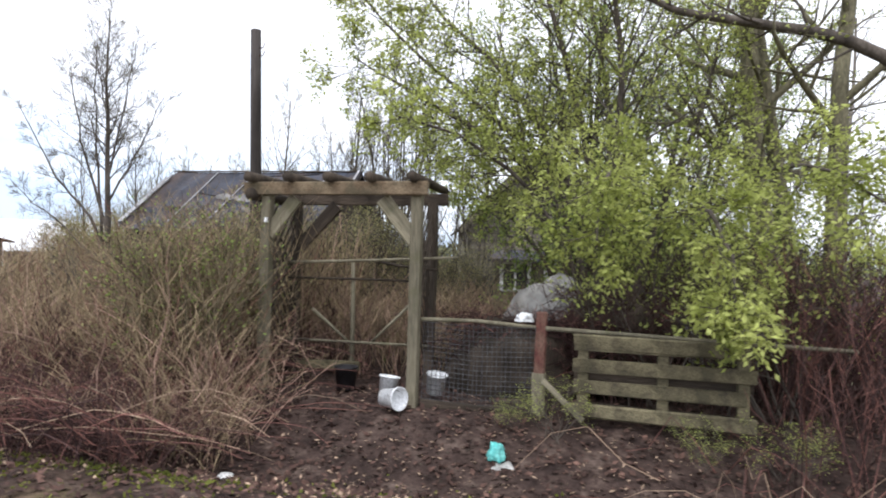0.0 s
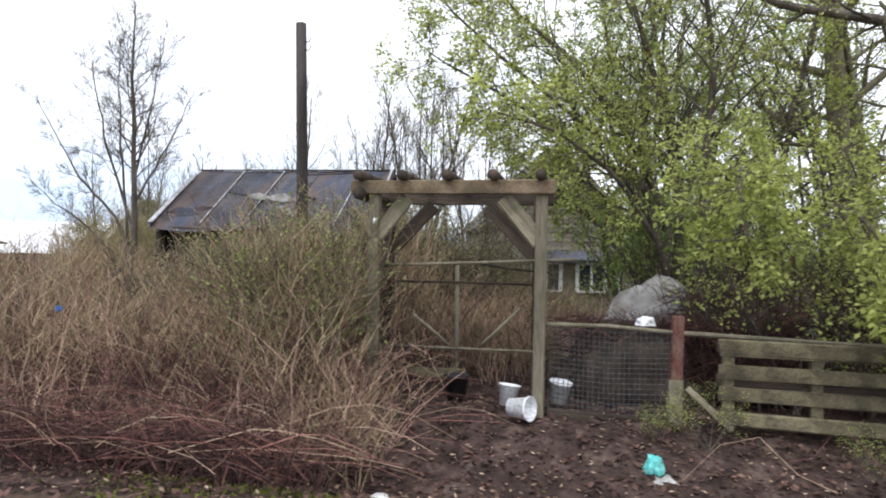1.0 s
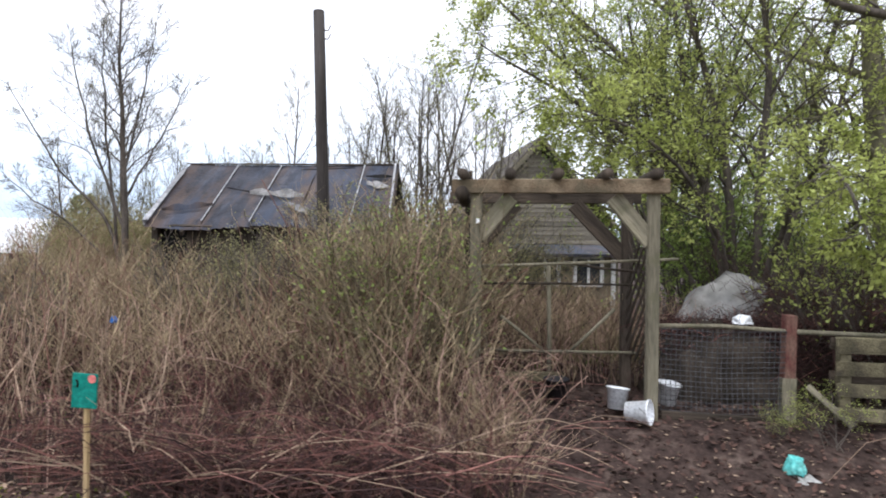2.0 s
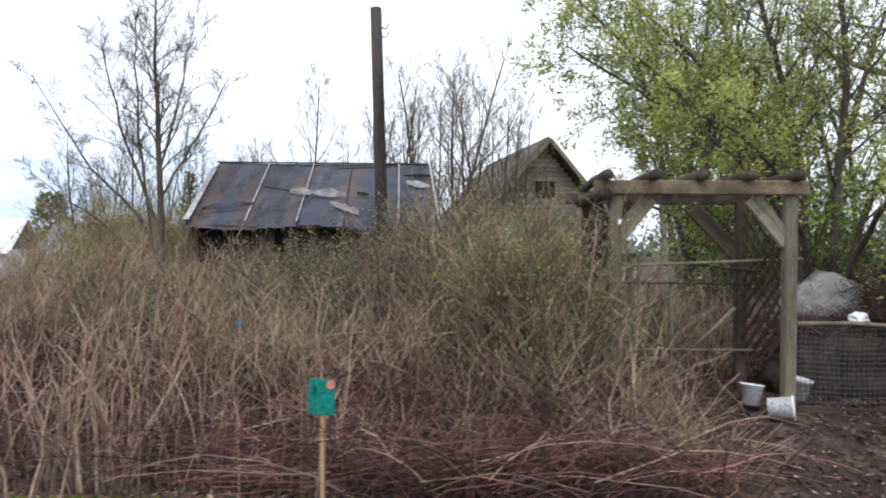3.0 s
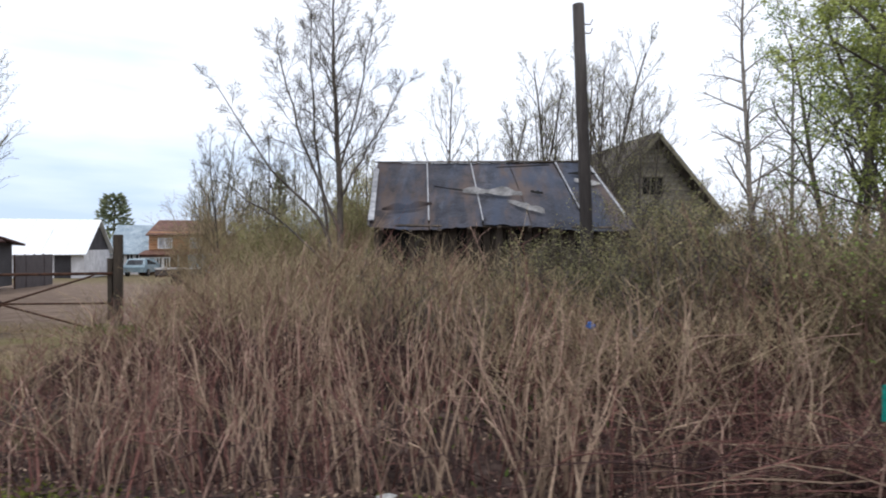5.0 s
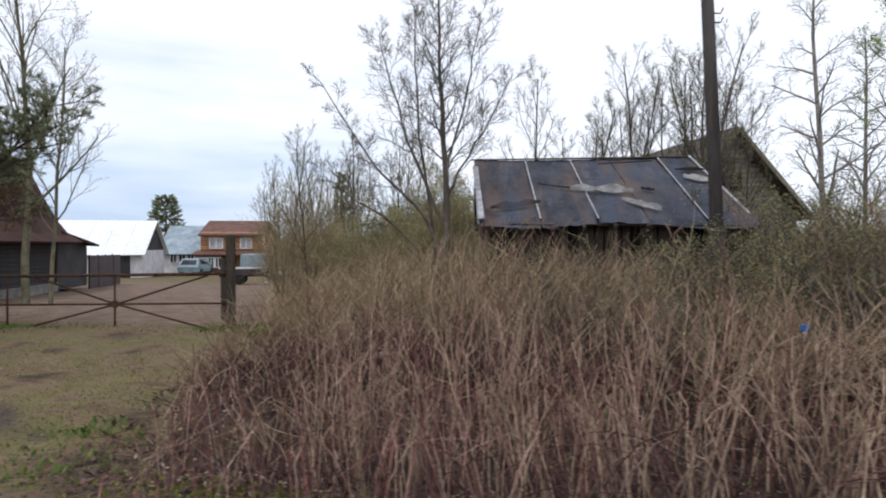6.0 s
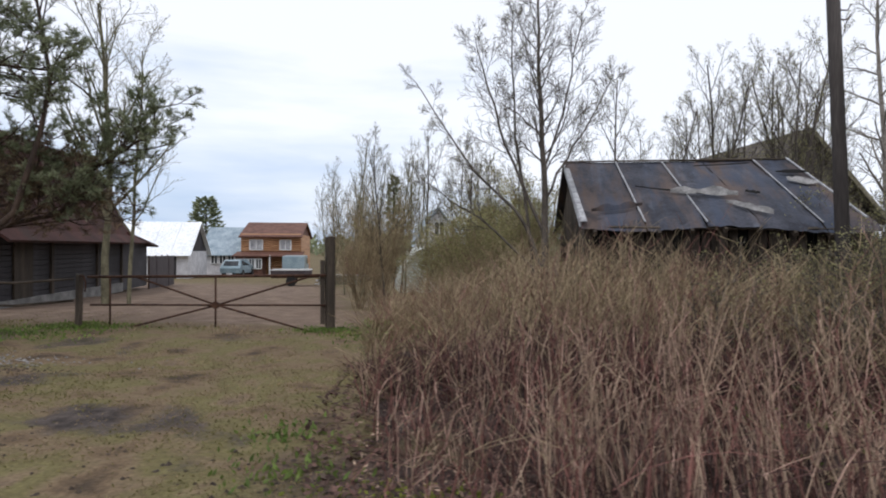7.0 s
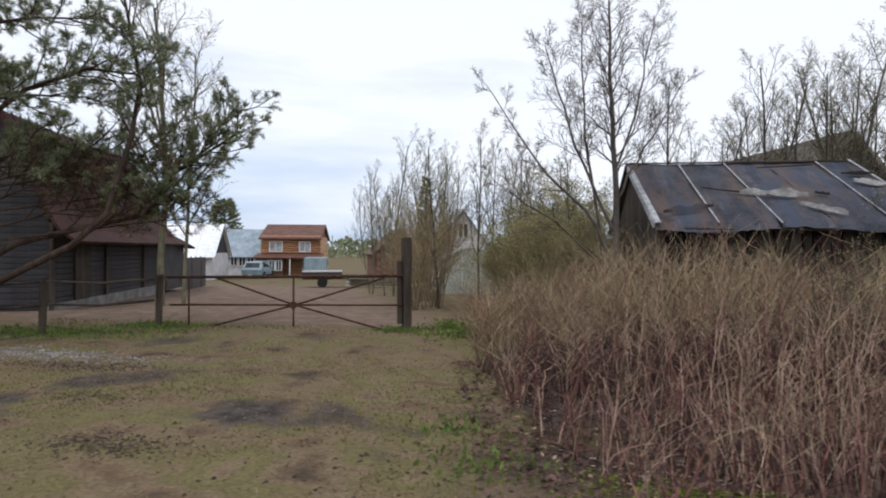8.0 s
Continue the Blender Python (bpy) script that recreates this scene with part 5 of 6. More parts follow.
# leafing willow spreading over the fence
o = opts(21, kids=(0, 5, 4), angle=(48, 42, 45), ratio=(0.5, 0.55, 0.55), up=0.015, wob=0.2, thin=0.0032)
limbed_tree("spreading_willow", (0.7, 8.5, 0), [
    ([(0, 0, -0.1), (-0.15, 0, 1.4), (-0.6, -0.05, 2.4), (-1.4, -0.1, 3.1), (-2.4, -0.2, 3.7), (-3.4, -0.3, 4.3)], 0.075, 0.01, 32, 1.25, 0.3),
    ([(0.05, 0.1, -0.1), (-0.1, 0.1, 1.6), (-0.5, 0.2, 2.9), (-1.3, 0.3, 4.1), (-2.2, 0.3, 5.0), (-2.9, 0.3, 5.8)], 0.075, 0.01, 34, 1.3, 0.32),
    ([(0, 0.05, -0.1), (-0.15, 0.05, 1.5), (-0.6, 0.1, 2.7), (-1.6, 0.1, 3.6), (-2.8, 0, 4.6), (-3.6, 0, 5.5)], 0.06, 0.01, 26, 1.2, 0.4),
    ([(0, 0.1, -0.1), (0, 0.1, 2.0), (-0.3, 0.1, 3.8), (-0.75, 0, 5.3), (-1.1, 0, 6.8)], 0.075, 0.012, 30, 1.35, 0.3),
    ([(0.1, -0.1, -0.1), (0.2, -0.2, 2.0), (0.3, -0.3, 3.8), (0.1, -0.4, 5.4), (0.2, -0.4, 6.8)], 0.07, 0.012, 28, 1.25, 0.3),
    ([(0, -0.1, -0.1), (-0.2, -0.4, 1.3), (-0.8, -0.9, 2.3), (-1.6, -1.4, 2.9), (-2.3, -1.7, 3.1)], 0.05, 0.008, 15, 0.8, 0.35),
    ([(0.1, -0.1, -0.1), (0.2, -0.6, 1.4), (0.2, -1.3, 2.2), (0.1, -2.0, 2.4), (0.0, -2.65, 2.1), (-0.02, -3.0, 1.65)], 0.045, 0.007, 22, 0.75, 0.35),
    ([(0.2, -0.1, -0.1), (0.6, -0.7, 1.4), (0.9, -1.5, 2.0), (1.0, -2.4, 1.95), (1.05, -3.0, 1.55), (1.0, -3.35, 1.05)], 0.045, 0.007, 22, 0.75, 0.35),
    ([(0.3, 0, -0.1), (1.0, -0.5, 1.6), (1.6, -1.3, 2.4), (2.0, -2.2, 2.4), (2.2, -2.9, 2.0)], 0.04, 0.008, 18, 0.8, 0.35),
    ([(0.2, 0.1, -0.1), (0.8, 0.1, 2.0), (1.4, 0, 3.8), (1.7, -0.1, 5.4)], 0.06, 0.01, 18, 1.0, 0.3),
    ([(-0.1, 0, -0.1), (-0.5, 0.1, 1.2), (-1.1, 0.3, 2.0), (-1.7, 0.4, 2.5), (-2.3, 0.4, 2.8)], 0.04, 0.008, 15, 0.75, 0.35)],
    o, M_BARKDARK, M_LEAF, 8, 0.057, "spreading many-stemmed willow with fresh yellow-green leaves", spread=1.5)
# tall trunks with leaves
o = opts(33, kids=(11, 5, 5), clear=0.3, angle=(55, 42, 45), ratio=(0.26, 0.5, 0.5), up=0.03)
tree("tall_alder", (3.2, 9.0, 0), [((0, 0, -0.1), (-0.14, 0, 1), 8.0, 0.19), ((0.35, 0.2, -0.1), (-0.1, 0, 1), 7.5, 0.105)], o, M_BARK, M_LEAF, 6, 0.05, "tall mossy-barked tree with fresh leaves", spread=1.6)
o = opts(35, kids=(10, 5, 4), clear=0.3, angle=(55, 42, 45), ratio=(0.26, 0.5, 0.5), up=0.03)
tree("tall_alder", (3.68, 8.5, 0), [((0, 0, -0.1), (-0.05, 0.02, 1), 8.0, 0.15)], o, M_BARK, M_LEAF, 6, 0.05, "straight grey-green trunk with sparse fresh leaves", spread=1.6)
o = opts(37, kids=(0, 4, 4), angle=(50, 42, 45), ratio=(0.4, 0.5, 0.5), up=0.02, wob=0.2)
limbed_tree("leaning_tree", (5.2, 7.6, 0), [
    ([(0, 0, -0.1), (-0.2, 0, 1.6), (-0.45, 0, 2.9), (-0.5, 0.1, 4.5), (-0.4, 0.2, 6.8)], 0.15, 0.05, 9, 1.1, 0.5),
    ([(-0.45, 0, 2.8), (-1.48, 0, 3.81), (-2.6, 0, 4.2), (-3.64, 0, 4.48), (-4.3, 0, 4.9)], 0.085, 0.03, 10, 0.8, 0.3)],
    o, M_BARKDARK, M_LEAF, 3, 0.045, "dark leaning tree with a long bare limb", spread=1.6)
o = opts(39, kids=(9, 5, 5), clear=0.36, angle=(45, 42, 45), ratio=(0.4, 0.5, 0.5), up=0.05)
deep = tree("green_alder", (1.7, 11.5, -0.05), [((0, 0, -0.1), (-0.1, 0, 1), 7.2, 0.09), ((0.4, 0.1, -0.1), (0.15, 0, 1), 6.8, 0.08), ((-0.4, 0, -0.1), (-0.22, 0, 1), 6.2, 0.07)], o, M_BARKDARK, M_LEAFDEEP, 12, 0.056,
            "dense many-stemmed tree in young green leaf", "green trees behind the fence", spread=1.7)
for x, y, sc, rz in ((4.6, 14.0, 0.9, 260), (0.6, 11.4, 0.9, 210), (0.9, 13.6, 1.0, 70), (1.9, 15.0, 1.1, 140)):
    c = copy_thing(deep, pose(x, y, -0.05, 0, 0, rz))
    c.scale = (sc, sc, sc)


# leafy shrubs by the fence
def shrub(name, at, stems, height, spread, material, count, size, seed, label, bark=M_BARKDARK, group=""):
    r = random.Random(seed)
    o = opts(seed, kids=(7, 4), levels=2, clear=0.25, angle=(40, 40), ratio=(0.45, 0.5), up=0.04, wob=0.2, thin=0.003)
    st = []
    for k in range(stems):
        a = r.uniform(0, 6.3)
        st.append(((r.gauss(0, 0.12), r.gauss(0, 0.12), -0.05), (spread * math.cos(a), spread * math.sin(a), 1), height * r.uniform(0.7, 1.1), 0.014))
    t = tree(name, at, st, o, bark, material, count, size, label, group, spread=1.8)
    t["category"] = "shrub"
    return t


s1 = shrub("leafy_shrub", (1.3, 6.4, 0.05), 8, 1.8, 0.6, M_LEAF, 5, 0.05, 51, "low shrub with bright yellow-green spring leaves", group="shrubs by the fence")
for x, y, sc, rz in ((2.3, 6.3, 1.0, 60), (3.3, 7.2, 1.1, 150), (1.9, 7.6, 1.1, 310)):
    c = copy_thing(s1, pose(x, y, 0.02, 0, 0, rz))
    c.scale = (sc, sc, sc)
for x, y, sc, rz in ((0.02, 5.5, 0.2, 80), (0.38, 5.45, 0.34, 10), (1.55, 5.3, 0.26, 120), (2.1, 5.25, 0.34, 200)):
    c = copy_thing(s1, pose(x, y, ground_z(x, y) - 0.01, 0, 0, rz))
    c.scale = (sc, sc, sc * 0.8)
    c["label"] = "small sapling with fresh yellow-green leaves"
s2 = shrub("dark_shrub", (0.5, 9.0, 0.0), 16, 2.5, 0.4, M_LEAFDEEP, 9, 0.06, 53, "dense dark green shrub behind the fence", group="dark shrubs")
for x, y, sc, rz in ((1.6, 9.8, 1.0, 200), (3.6, 10.4, 1.0, 40), (1.1, 11.0, 1.2, 110), (1.5, 12.8, 1.35, 280)):
    c = copy_thing(s2, pose(x, y, 0.0, 0, 0, rz))
    c.scale = (sc, sc, sc)
s3 = shrub("yellow_shrub", (-11.6, 12.8, 0), 26, 2.3, 0.35, M_BUD, 14, 0.04, 55, "tall twiggy shrub with yellow-green buds", M_TWIG, "shrubs by the barn")
for x, y, sc, rz in ((-12.3, 13.4, 0.8, 70), (-11.0, 14.5, 1.1, 250), (-12.0, 15.0, 0.95, 160), (-10.4, 20.0, 1.7, 40), (-11.4, 20.6, 1.35, 110)):
    c = copy_thing(s3, pose(x, y, 0.0, 0, 0, rz))
    c.scale = (sc, sc, sc)
# bark darker than s3's puts the shade inside these shrubs into the colour
s5 = shrub("olive_shrub", (-4.5, 9.0, 0), 30, 2.2, 0.4, M_BUD, 6, 0.036, 59, "tall twiggy olive shrub standing in the thicket", M_BARKDARK, "tall shrubs in the thicket")
for x, y, sc, rz in ((-3.4, 9.4, 1.0, 120), (-2.7, 10.2, 1.0, 220), (-3.9, 8.0, 0.85, 300), (-4.15, 12.0, 1.15, 50), (-3.5, 12.5, 0.92, 140), (-2.9, 12.1, 0.8, 260), (-2.2, 11.8, 0.78, 10), (-1.6, 12.6, 0.8, 190), (-5.6, 8.4, 0.76, 75), (-5.15, 7.6, 0.74, 160), (-6.3, 8.8, 0.74, 215)):
    c = copy_thing(s5, pose(x, y, 0.0, 0, 0, rz))
    c.scale = (sc, sc, sc)
s7 = shrub("leafing_shrub", (-3.2, 5.35, 0), 20, 1.75, 0.34, M_LEAFDEEP, 2, 0.034, 65, "olive twiggy shrub with first small leaves beside the arbor", M_TWIGDARK, "shrubs beside the arbor")
for x, y, sc, rz in ((-3.6, 5.9, 1.0, 80), (-3.45, 6.6, 1.05, 300)):
    c = copy_thing(s7, pose(x, y, 0.0, 0, 0, rz))
    c.scale = (sc, sc, sc)
s6 = shrub("dark_twiggy_shrub", (-5.1, 6.8, 0), 7, 1.75, 0.35, M_BUD, 3, 0.03, 63, "dark branching leafless shrub among the canes", M_BARKDARK, "dark shrubs among the canes")
for x, y, sc, rz in ((-4.05, 6.7, 1.05, 60), (-6.6, 7.4, 0.9, 150), (-8.3, 7.0, 0.85, 230), (-3.3, 6.2, 0.95, 310), (-7.4, 6.2, 0.7, 20)):
    c = copy_thing(s6, pose(x, y, 0.0, 0, 0, rz))
    c.scale = (sc, sc, sc)
s4 = shrub("brown_shrub", (-14.6, 16.0, -0.1), 30, 3.0, 0.3, M_BUD, 3, 0.03, 57, "tall dense brown brushwood shrub beside the track", M_TWIG, "brown shrubs by the track")
for x, y, sc, rz in ((-15.0, 15.2, 0.75, 170), (-15.4, 18.6, 0.95, 20)):
    c = copy_thing(s4, pose(x, y, -0.15, 0, 0, rz))
    c.scale = (sc, sc, sc)


# pine reaching over the track
def needles(tips, count, length, rng):
    s = Shape()
    for p, d, q in tips:
        for k in range(count):
            c = p.lerp(q, rng.random() * 1.1)
            way = d * 0.7 + Vector((rng.uniform(-1, 1), rng.uniform(-1, 1), rng.uniform(-0.6, 1)))
            l = length * rng.uniform(0.7, 1.2)
            s.leaf(c, l, 0.0105, way, (rng.uniform(-1, 1), rng.uniform(-1, 1), rng.uniform(-1, 1)))
    return s


def build_pine():
    t = thing("scots_pine", (-21.3, 7.9, 0), 0, "Scots pine with long low limbs and sparse needles", "tree")
    r = random.Random(61)
    s, tips = Shape(), []
    s.tube([(0, 0, -0.1), (0.05, 0, 2), (0, 0.05, 4.5), (-0.1, 0, 7.5)], 0.19, 0.1, 12)
    o = opts(61, kids=(7, 5), levels=2, clear=0.3, angle=(50, 45), ratio=(0.4, 0.5), up=0.08, wob=0.22, thin=0.005, rng=r)
    base = Vector((-21.3, 7.9, 0))

    dry = []

    def limb(pts, r0, r1, sprays, length, lo=0.3, ends=tips):
        pts = [Vector(p) - base for p in pts]
        s.tube(pts, r0, r1, 7)
        n = len(pts) - 1
        for k in range(sprays):
            f = lo + (1 - lo) * (k + 0.5) / sprays
            i = min(int(f * n), n - 1)
            p = pts[i].lerp(pts[i + 1], f * n - i)
            ax = (pts[i + 1] - pts[i]).normalized()
            side = (Matrix.Rotation(2.4 * k, 3, ax) @ ax.orthogonal().normalized())
            grow(s, p, ax * 0.7 + side * 0.75 + Vector((0, 0, 0.15)), length * r.uniform(0.7, 1.2), 0.016, 1, dict(o, kids=(6, 5, 4), levels=3), ends)
    limb([(-21.3, 7.95, 0.95), (-20.6, 8.5, 1.6), (-19.8, 8.95, 1.86), (-18.75, 9.35, 2.12), (-18.3, 9.65, 2.95), (-17.15, 9.85, 3.7)], 0.07, 0.02, 20, 0.75, 0.55)
    limb([(-21.2, 7.95, 0.6), (-19.4, 8.4, 1.57), (-18.9, 8.6, 2.12), (-18.6, 8.8, 3.45), (-18.5, 8.9, 4.4), (-18.8, 9.0, 5.5), (-19.0, 9.0, 6.4)], 0.065, 0.02, 16, 1.0, 0.45)
    limb([(-18.3, 9.65, 2.95), (-18.0, 9.9, 3.3), (-17.4, 10.1, 4.2)], 0.03, 0.012, 9, 0.7, 0.2)
    limb([(-21.3, 7.9, 3.2), (-20.2, 8.3, 4.2), (-19.3, 8.6, 4.6), (-18.2, 8.9, 4.5)], 0.05, 0.015, 16, 0.9, 0.2)
    limb([(-21.3, 7.9, 2.6), (-20.3, 8.5, 3.3), (-19.5, 9.0, 3.3), (-18.9, 9.4, 3.1)], 0.045, 0.012, 12, 0.8, 0.2)
    limb([(-19.4, 8.4, 1.6), (-18.9, 9.2, 2.3), (-18.2, 10.0, 2.6)], 0.025, 0.01, 8, 0.8, 0.2)
    for p in ((-20.0, 8.9, 2.2), (-19.6, 9.1, 2.9), (-19.2, 9.3, 2.5), (-20.4, 8.6, 2.6), (-18.9, 9.5, 2.0)):
        limb([(-20.9, 8.1, p[2] - 0.4), p, (p[0] + 0.9, p[1] + 0.3, p[2] + 0.1)], 0.02, 0.008, 9, 0.8, 0.2, dry)
    for k in range(20):
        z = 2.4 + 0.25 * k
        a = radians(20 + 67 * k)
        far = Vector((math.cos(a), math.sin(a), 0.25)) * r.uniform(1.3, 2.6)
        b = Vector((0, 0, z)) + base
        limb([b, b + far * 0.5 + Vector((0, 0, 0.1)), b + far], 0.035, 0.01, 8, 0.7, 0.35)
    part("trunk", s, M_PINEBARK, t, smooth=True)
    part("crown", needles(tips, 24, 0.1, r), M_NEEDLE, t)
    part("withered_sprays", needles(dry, 12, 0.1, r), M_DRYNEEDLE, t, "withered brown needle sprays")


build_pine()
# leafless tree behind the house corner
o = opts(71, kids=(15, 6, 5), clear=0.25, angle=(35, 35, 40), ratio=(0.36, 0.5, 0.5), up=0.1)
tree("bare_ash", (-22.3, 14.9, -0.1), [((0, 0, -0.1), (0, 0, 1), 8.6, 0.11), ((0.5, 0.3, -0.1), (0.03, 0, 1), 7.6, 0.06)], o, M_BARK, M_BUD, 5, 0.04, "tall leafless tree in front of the grey house")


def build_far_pine(at, h, label, cone=False):
    t = thing("young_spruce" if cone else "distant_pine", at, 0, label, "tree")
    r = random.Random(81)
    s, c = Shape(), Shape()
    s.tube([(0, 0, -0.2), (0, 0, h * 0.9)], 0.16, 0.05, 7)
    for k in range(900):
        z = h * (0.45 + 0.55 * r.random() ** 0.8)
        w = 1.7 * (1 - ((z / h - 0.62) / 0.4) ** 2) ** 0.5 if abs(z / h - 0.62) < 0.4 else 0.15
        if cone:
            z = h * (0.1 + 0.9 * r.random())
            w = 0.85 * (1 - z / h) + 0.06
        a, q = r.uniform(0, 6.3), r.random() ** 0.5 * w * (0.75 + 0.35 * noise.noise((z, k * 0.01, 0)))
        c.leaf((q * math.cos(a), q * math.sin(a), z), (0.3 if cone else 0.55) * r.uniform(0.6, 1.2), 0.12 if cone else 0.3, (math.cos(a), math.sin(a), r.uniform(-0.2, 0.8)), (r.uniform(-1, 1), r.uniform(-1, 1), 1))
    part("trunk", s, M_PINEBARK, t)
    part("crown", c, M_NEEDLE, t)


build_far_pine((-42.6, 53.6, -1.1), 7.4, "round-crowned distant pine behind the sheds")
build_far_pine((-17.2, 27.8, -0.45), 5.4, "narrow young spruce beyond the thicket", True)


# far woods on the horizon
def build_far_woods():
    s, r = Shape(), random.Random(91)
    for k in range(9000):
        a = radians(r.uniform(-75, 80))
        d = r.uniform(190, 260)
        x, y = -6 + d * math.sin(a), d * math.cos(a)
        top = 3.5 + 3.5 * noise.noise((x * 0.02, y * 0.02, 3)) + 2.5 * noise.noise((x * 0.09, y * 0.09, 5))
        z = -1.5 + max(top + 2.5, 1.5) * r.random()
        s.leaf((x, y, z), r.uniform(1.2, 2.6), r.uniform(0.8, 1.8), (r.uniform(-1, 1), r.uniform(-1, 1), 1), (r.uniform(-1, 1), -1, 0.2))
    one_mesh("far_woods", s, M_NEEDLE, "low dark line of distant woods on the horizon", "woods", "stuff")


build_far_woods()


# ---------- thicket of dry canes ----------
def lerp_at(v, table):
    if v <= table[0][0]:
        return table[0][1]
    for (a, fa), (b, fb) in zip(table, table[1:]):
        if v <= b:
            return fa + (fb - fa) * (v - a) / (b - a)
    return table[-1][1]


LEFT_EDGE = [(2.4, -10.6), (4.3, -11.7), (8.0, -12.5), (11.0, -13.1), (14, -13.6)]
RIGHT_EDGE = [(3.2, -2.2), (4.4, -2.35), (5.4, -2.7), (6.6, -2.95), (6.9, -0.9), (10.8, -0.6)]
FRONT_EDGE = [(-12, 3.2), (-11.0, 3.0), (-9.0, 3.3), (-7.5, 3.75), (-6.0, 3.85), (-4.0, 3.5), (-2.0, 3.4)]


def in_thicket(x, y):
    w = 0.35 * noise.noise((x * 0.9, y * 0.9, 2.0))
    return lerp_at(y, LEFT_EDGE) + w < x < lerp_at(y, RIGHT_EDGE) + w * 0.5 and y > lerp_at(x, FRONT_EDGE) + w * 0.6 and not (-9.9 < x < -4.4 and y > 11.1)


def cane(s, x, y, h, r, rng, lean=0.18, sides=3, bend=0.0, z0=None):
    z = ground_z(x, y) - 0.02 if z0 is None else z0
    a = rng.uniform(0, 6.3)
    lx, ly = (lean * max(-1.5, min(1.5, rng.gauss(0, 1))) for k in (0, 1))
    pts, n = [], 5
    for i in range(n + 1):
        f = i / n
        k = f + bend * f * f
        pts.append(Vector((x + lx * h * k + 0.02 * rng.gauss(0, 1) * f * h, y + ly * h * k + 0.02 * rng.gauss(0, 1) * f * h, z + h * (f - 0.5 * bend * f * f))))
    s.tube(pts, r, r * 0.45, sides, False)
    return pts


def twigs(s, pts, count, length, rng, r=0.0026, lo=0.35):
    n = len(pts) - 1
    for k in range(count):
        f = rng.uniform(lo, 1.0)
        i = min(int(f * n), n - 1)
        p = pts[i].lerp(pts[i + 1], f * n - i)
        a = rng.uniform(0, 6.3)
        d = Vector((math.cos(a) * 0.7, math.sin(a) * 0.7, rng.uniform(0.2, 1.2))).normalized()
        l = length * rng.uniform(0.5, 1.3)
        m = p + d * l * 0.5 + Vector((0, 0, 0.04 * l))
        e = p + d * l + Vector((rng.gauss(0, 0.05), rng.gauss(0, 0.05), 0.1 * l))
        s.tube([p, m, e], r, r * 0.5, 3, False)


def top_height(x, y):
    h = lerp_at(y, [(2.6, 0.95), (3.6, 1.15), (4.6, 1.3), (6.0, 1.45), (8.0, 1.55), (10.5, 1.6), (13, 1.9)])
    h *= 1 + 0.3 * noise.noise((x * 0.9, y * 0.9, 7.0))
    h += 0.75 * math.exp(-((x + 3.7) / 1.5) ** 2 - ((y - 7.8) / 1.6) ** 2)
    h *= 1 - 0.3 * math.exp(-((x + 6.6) / 2.2) ** 2 - ((y - 9.6) / 1.8) ** 2) - 0.45 * math.exp(-((x + 5.85) / 0.55) ** 2 - ((y - 7.5) / 2.3) ** 2)
    h *= 1 - 0.5 * soft(x, -2.9, -2.2) * soft(y, 6.5, 7.2)
    return h * (0.45 + 0.55 * soft(x - lerp_at(y, LEFT_EDGE), 0.0, 2.4))


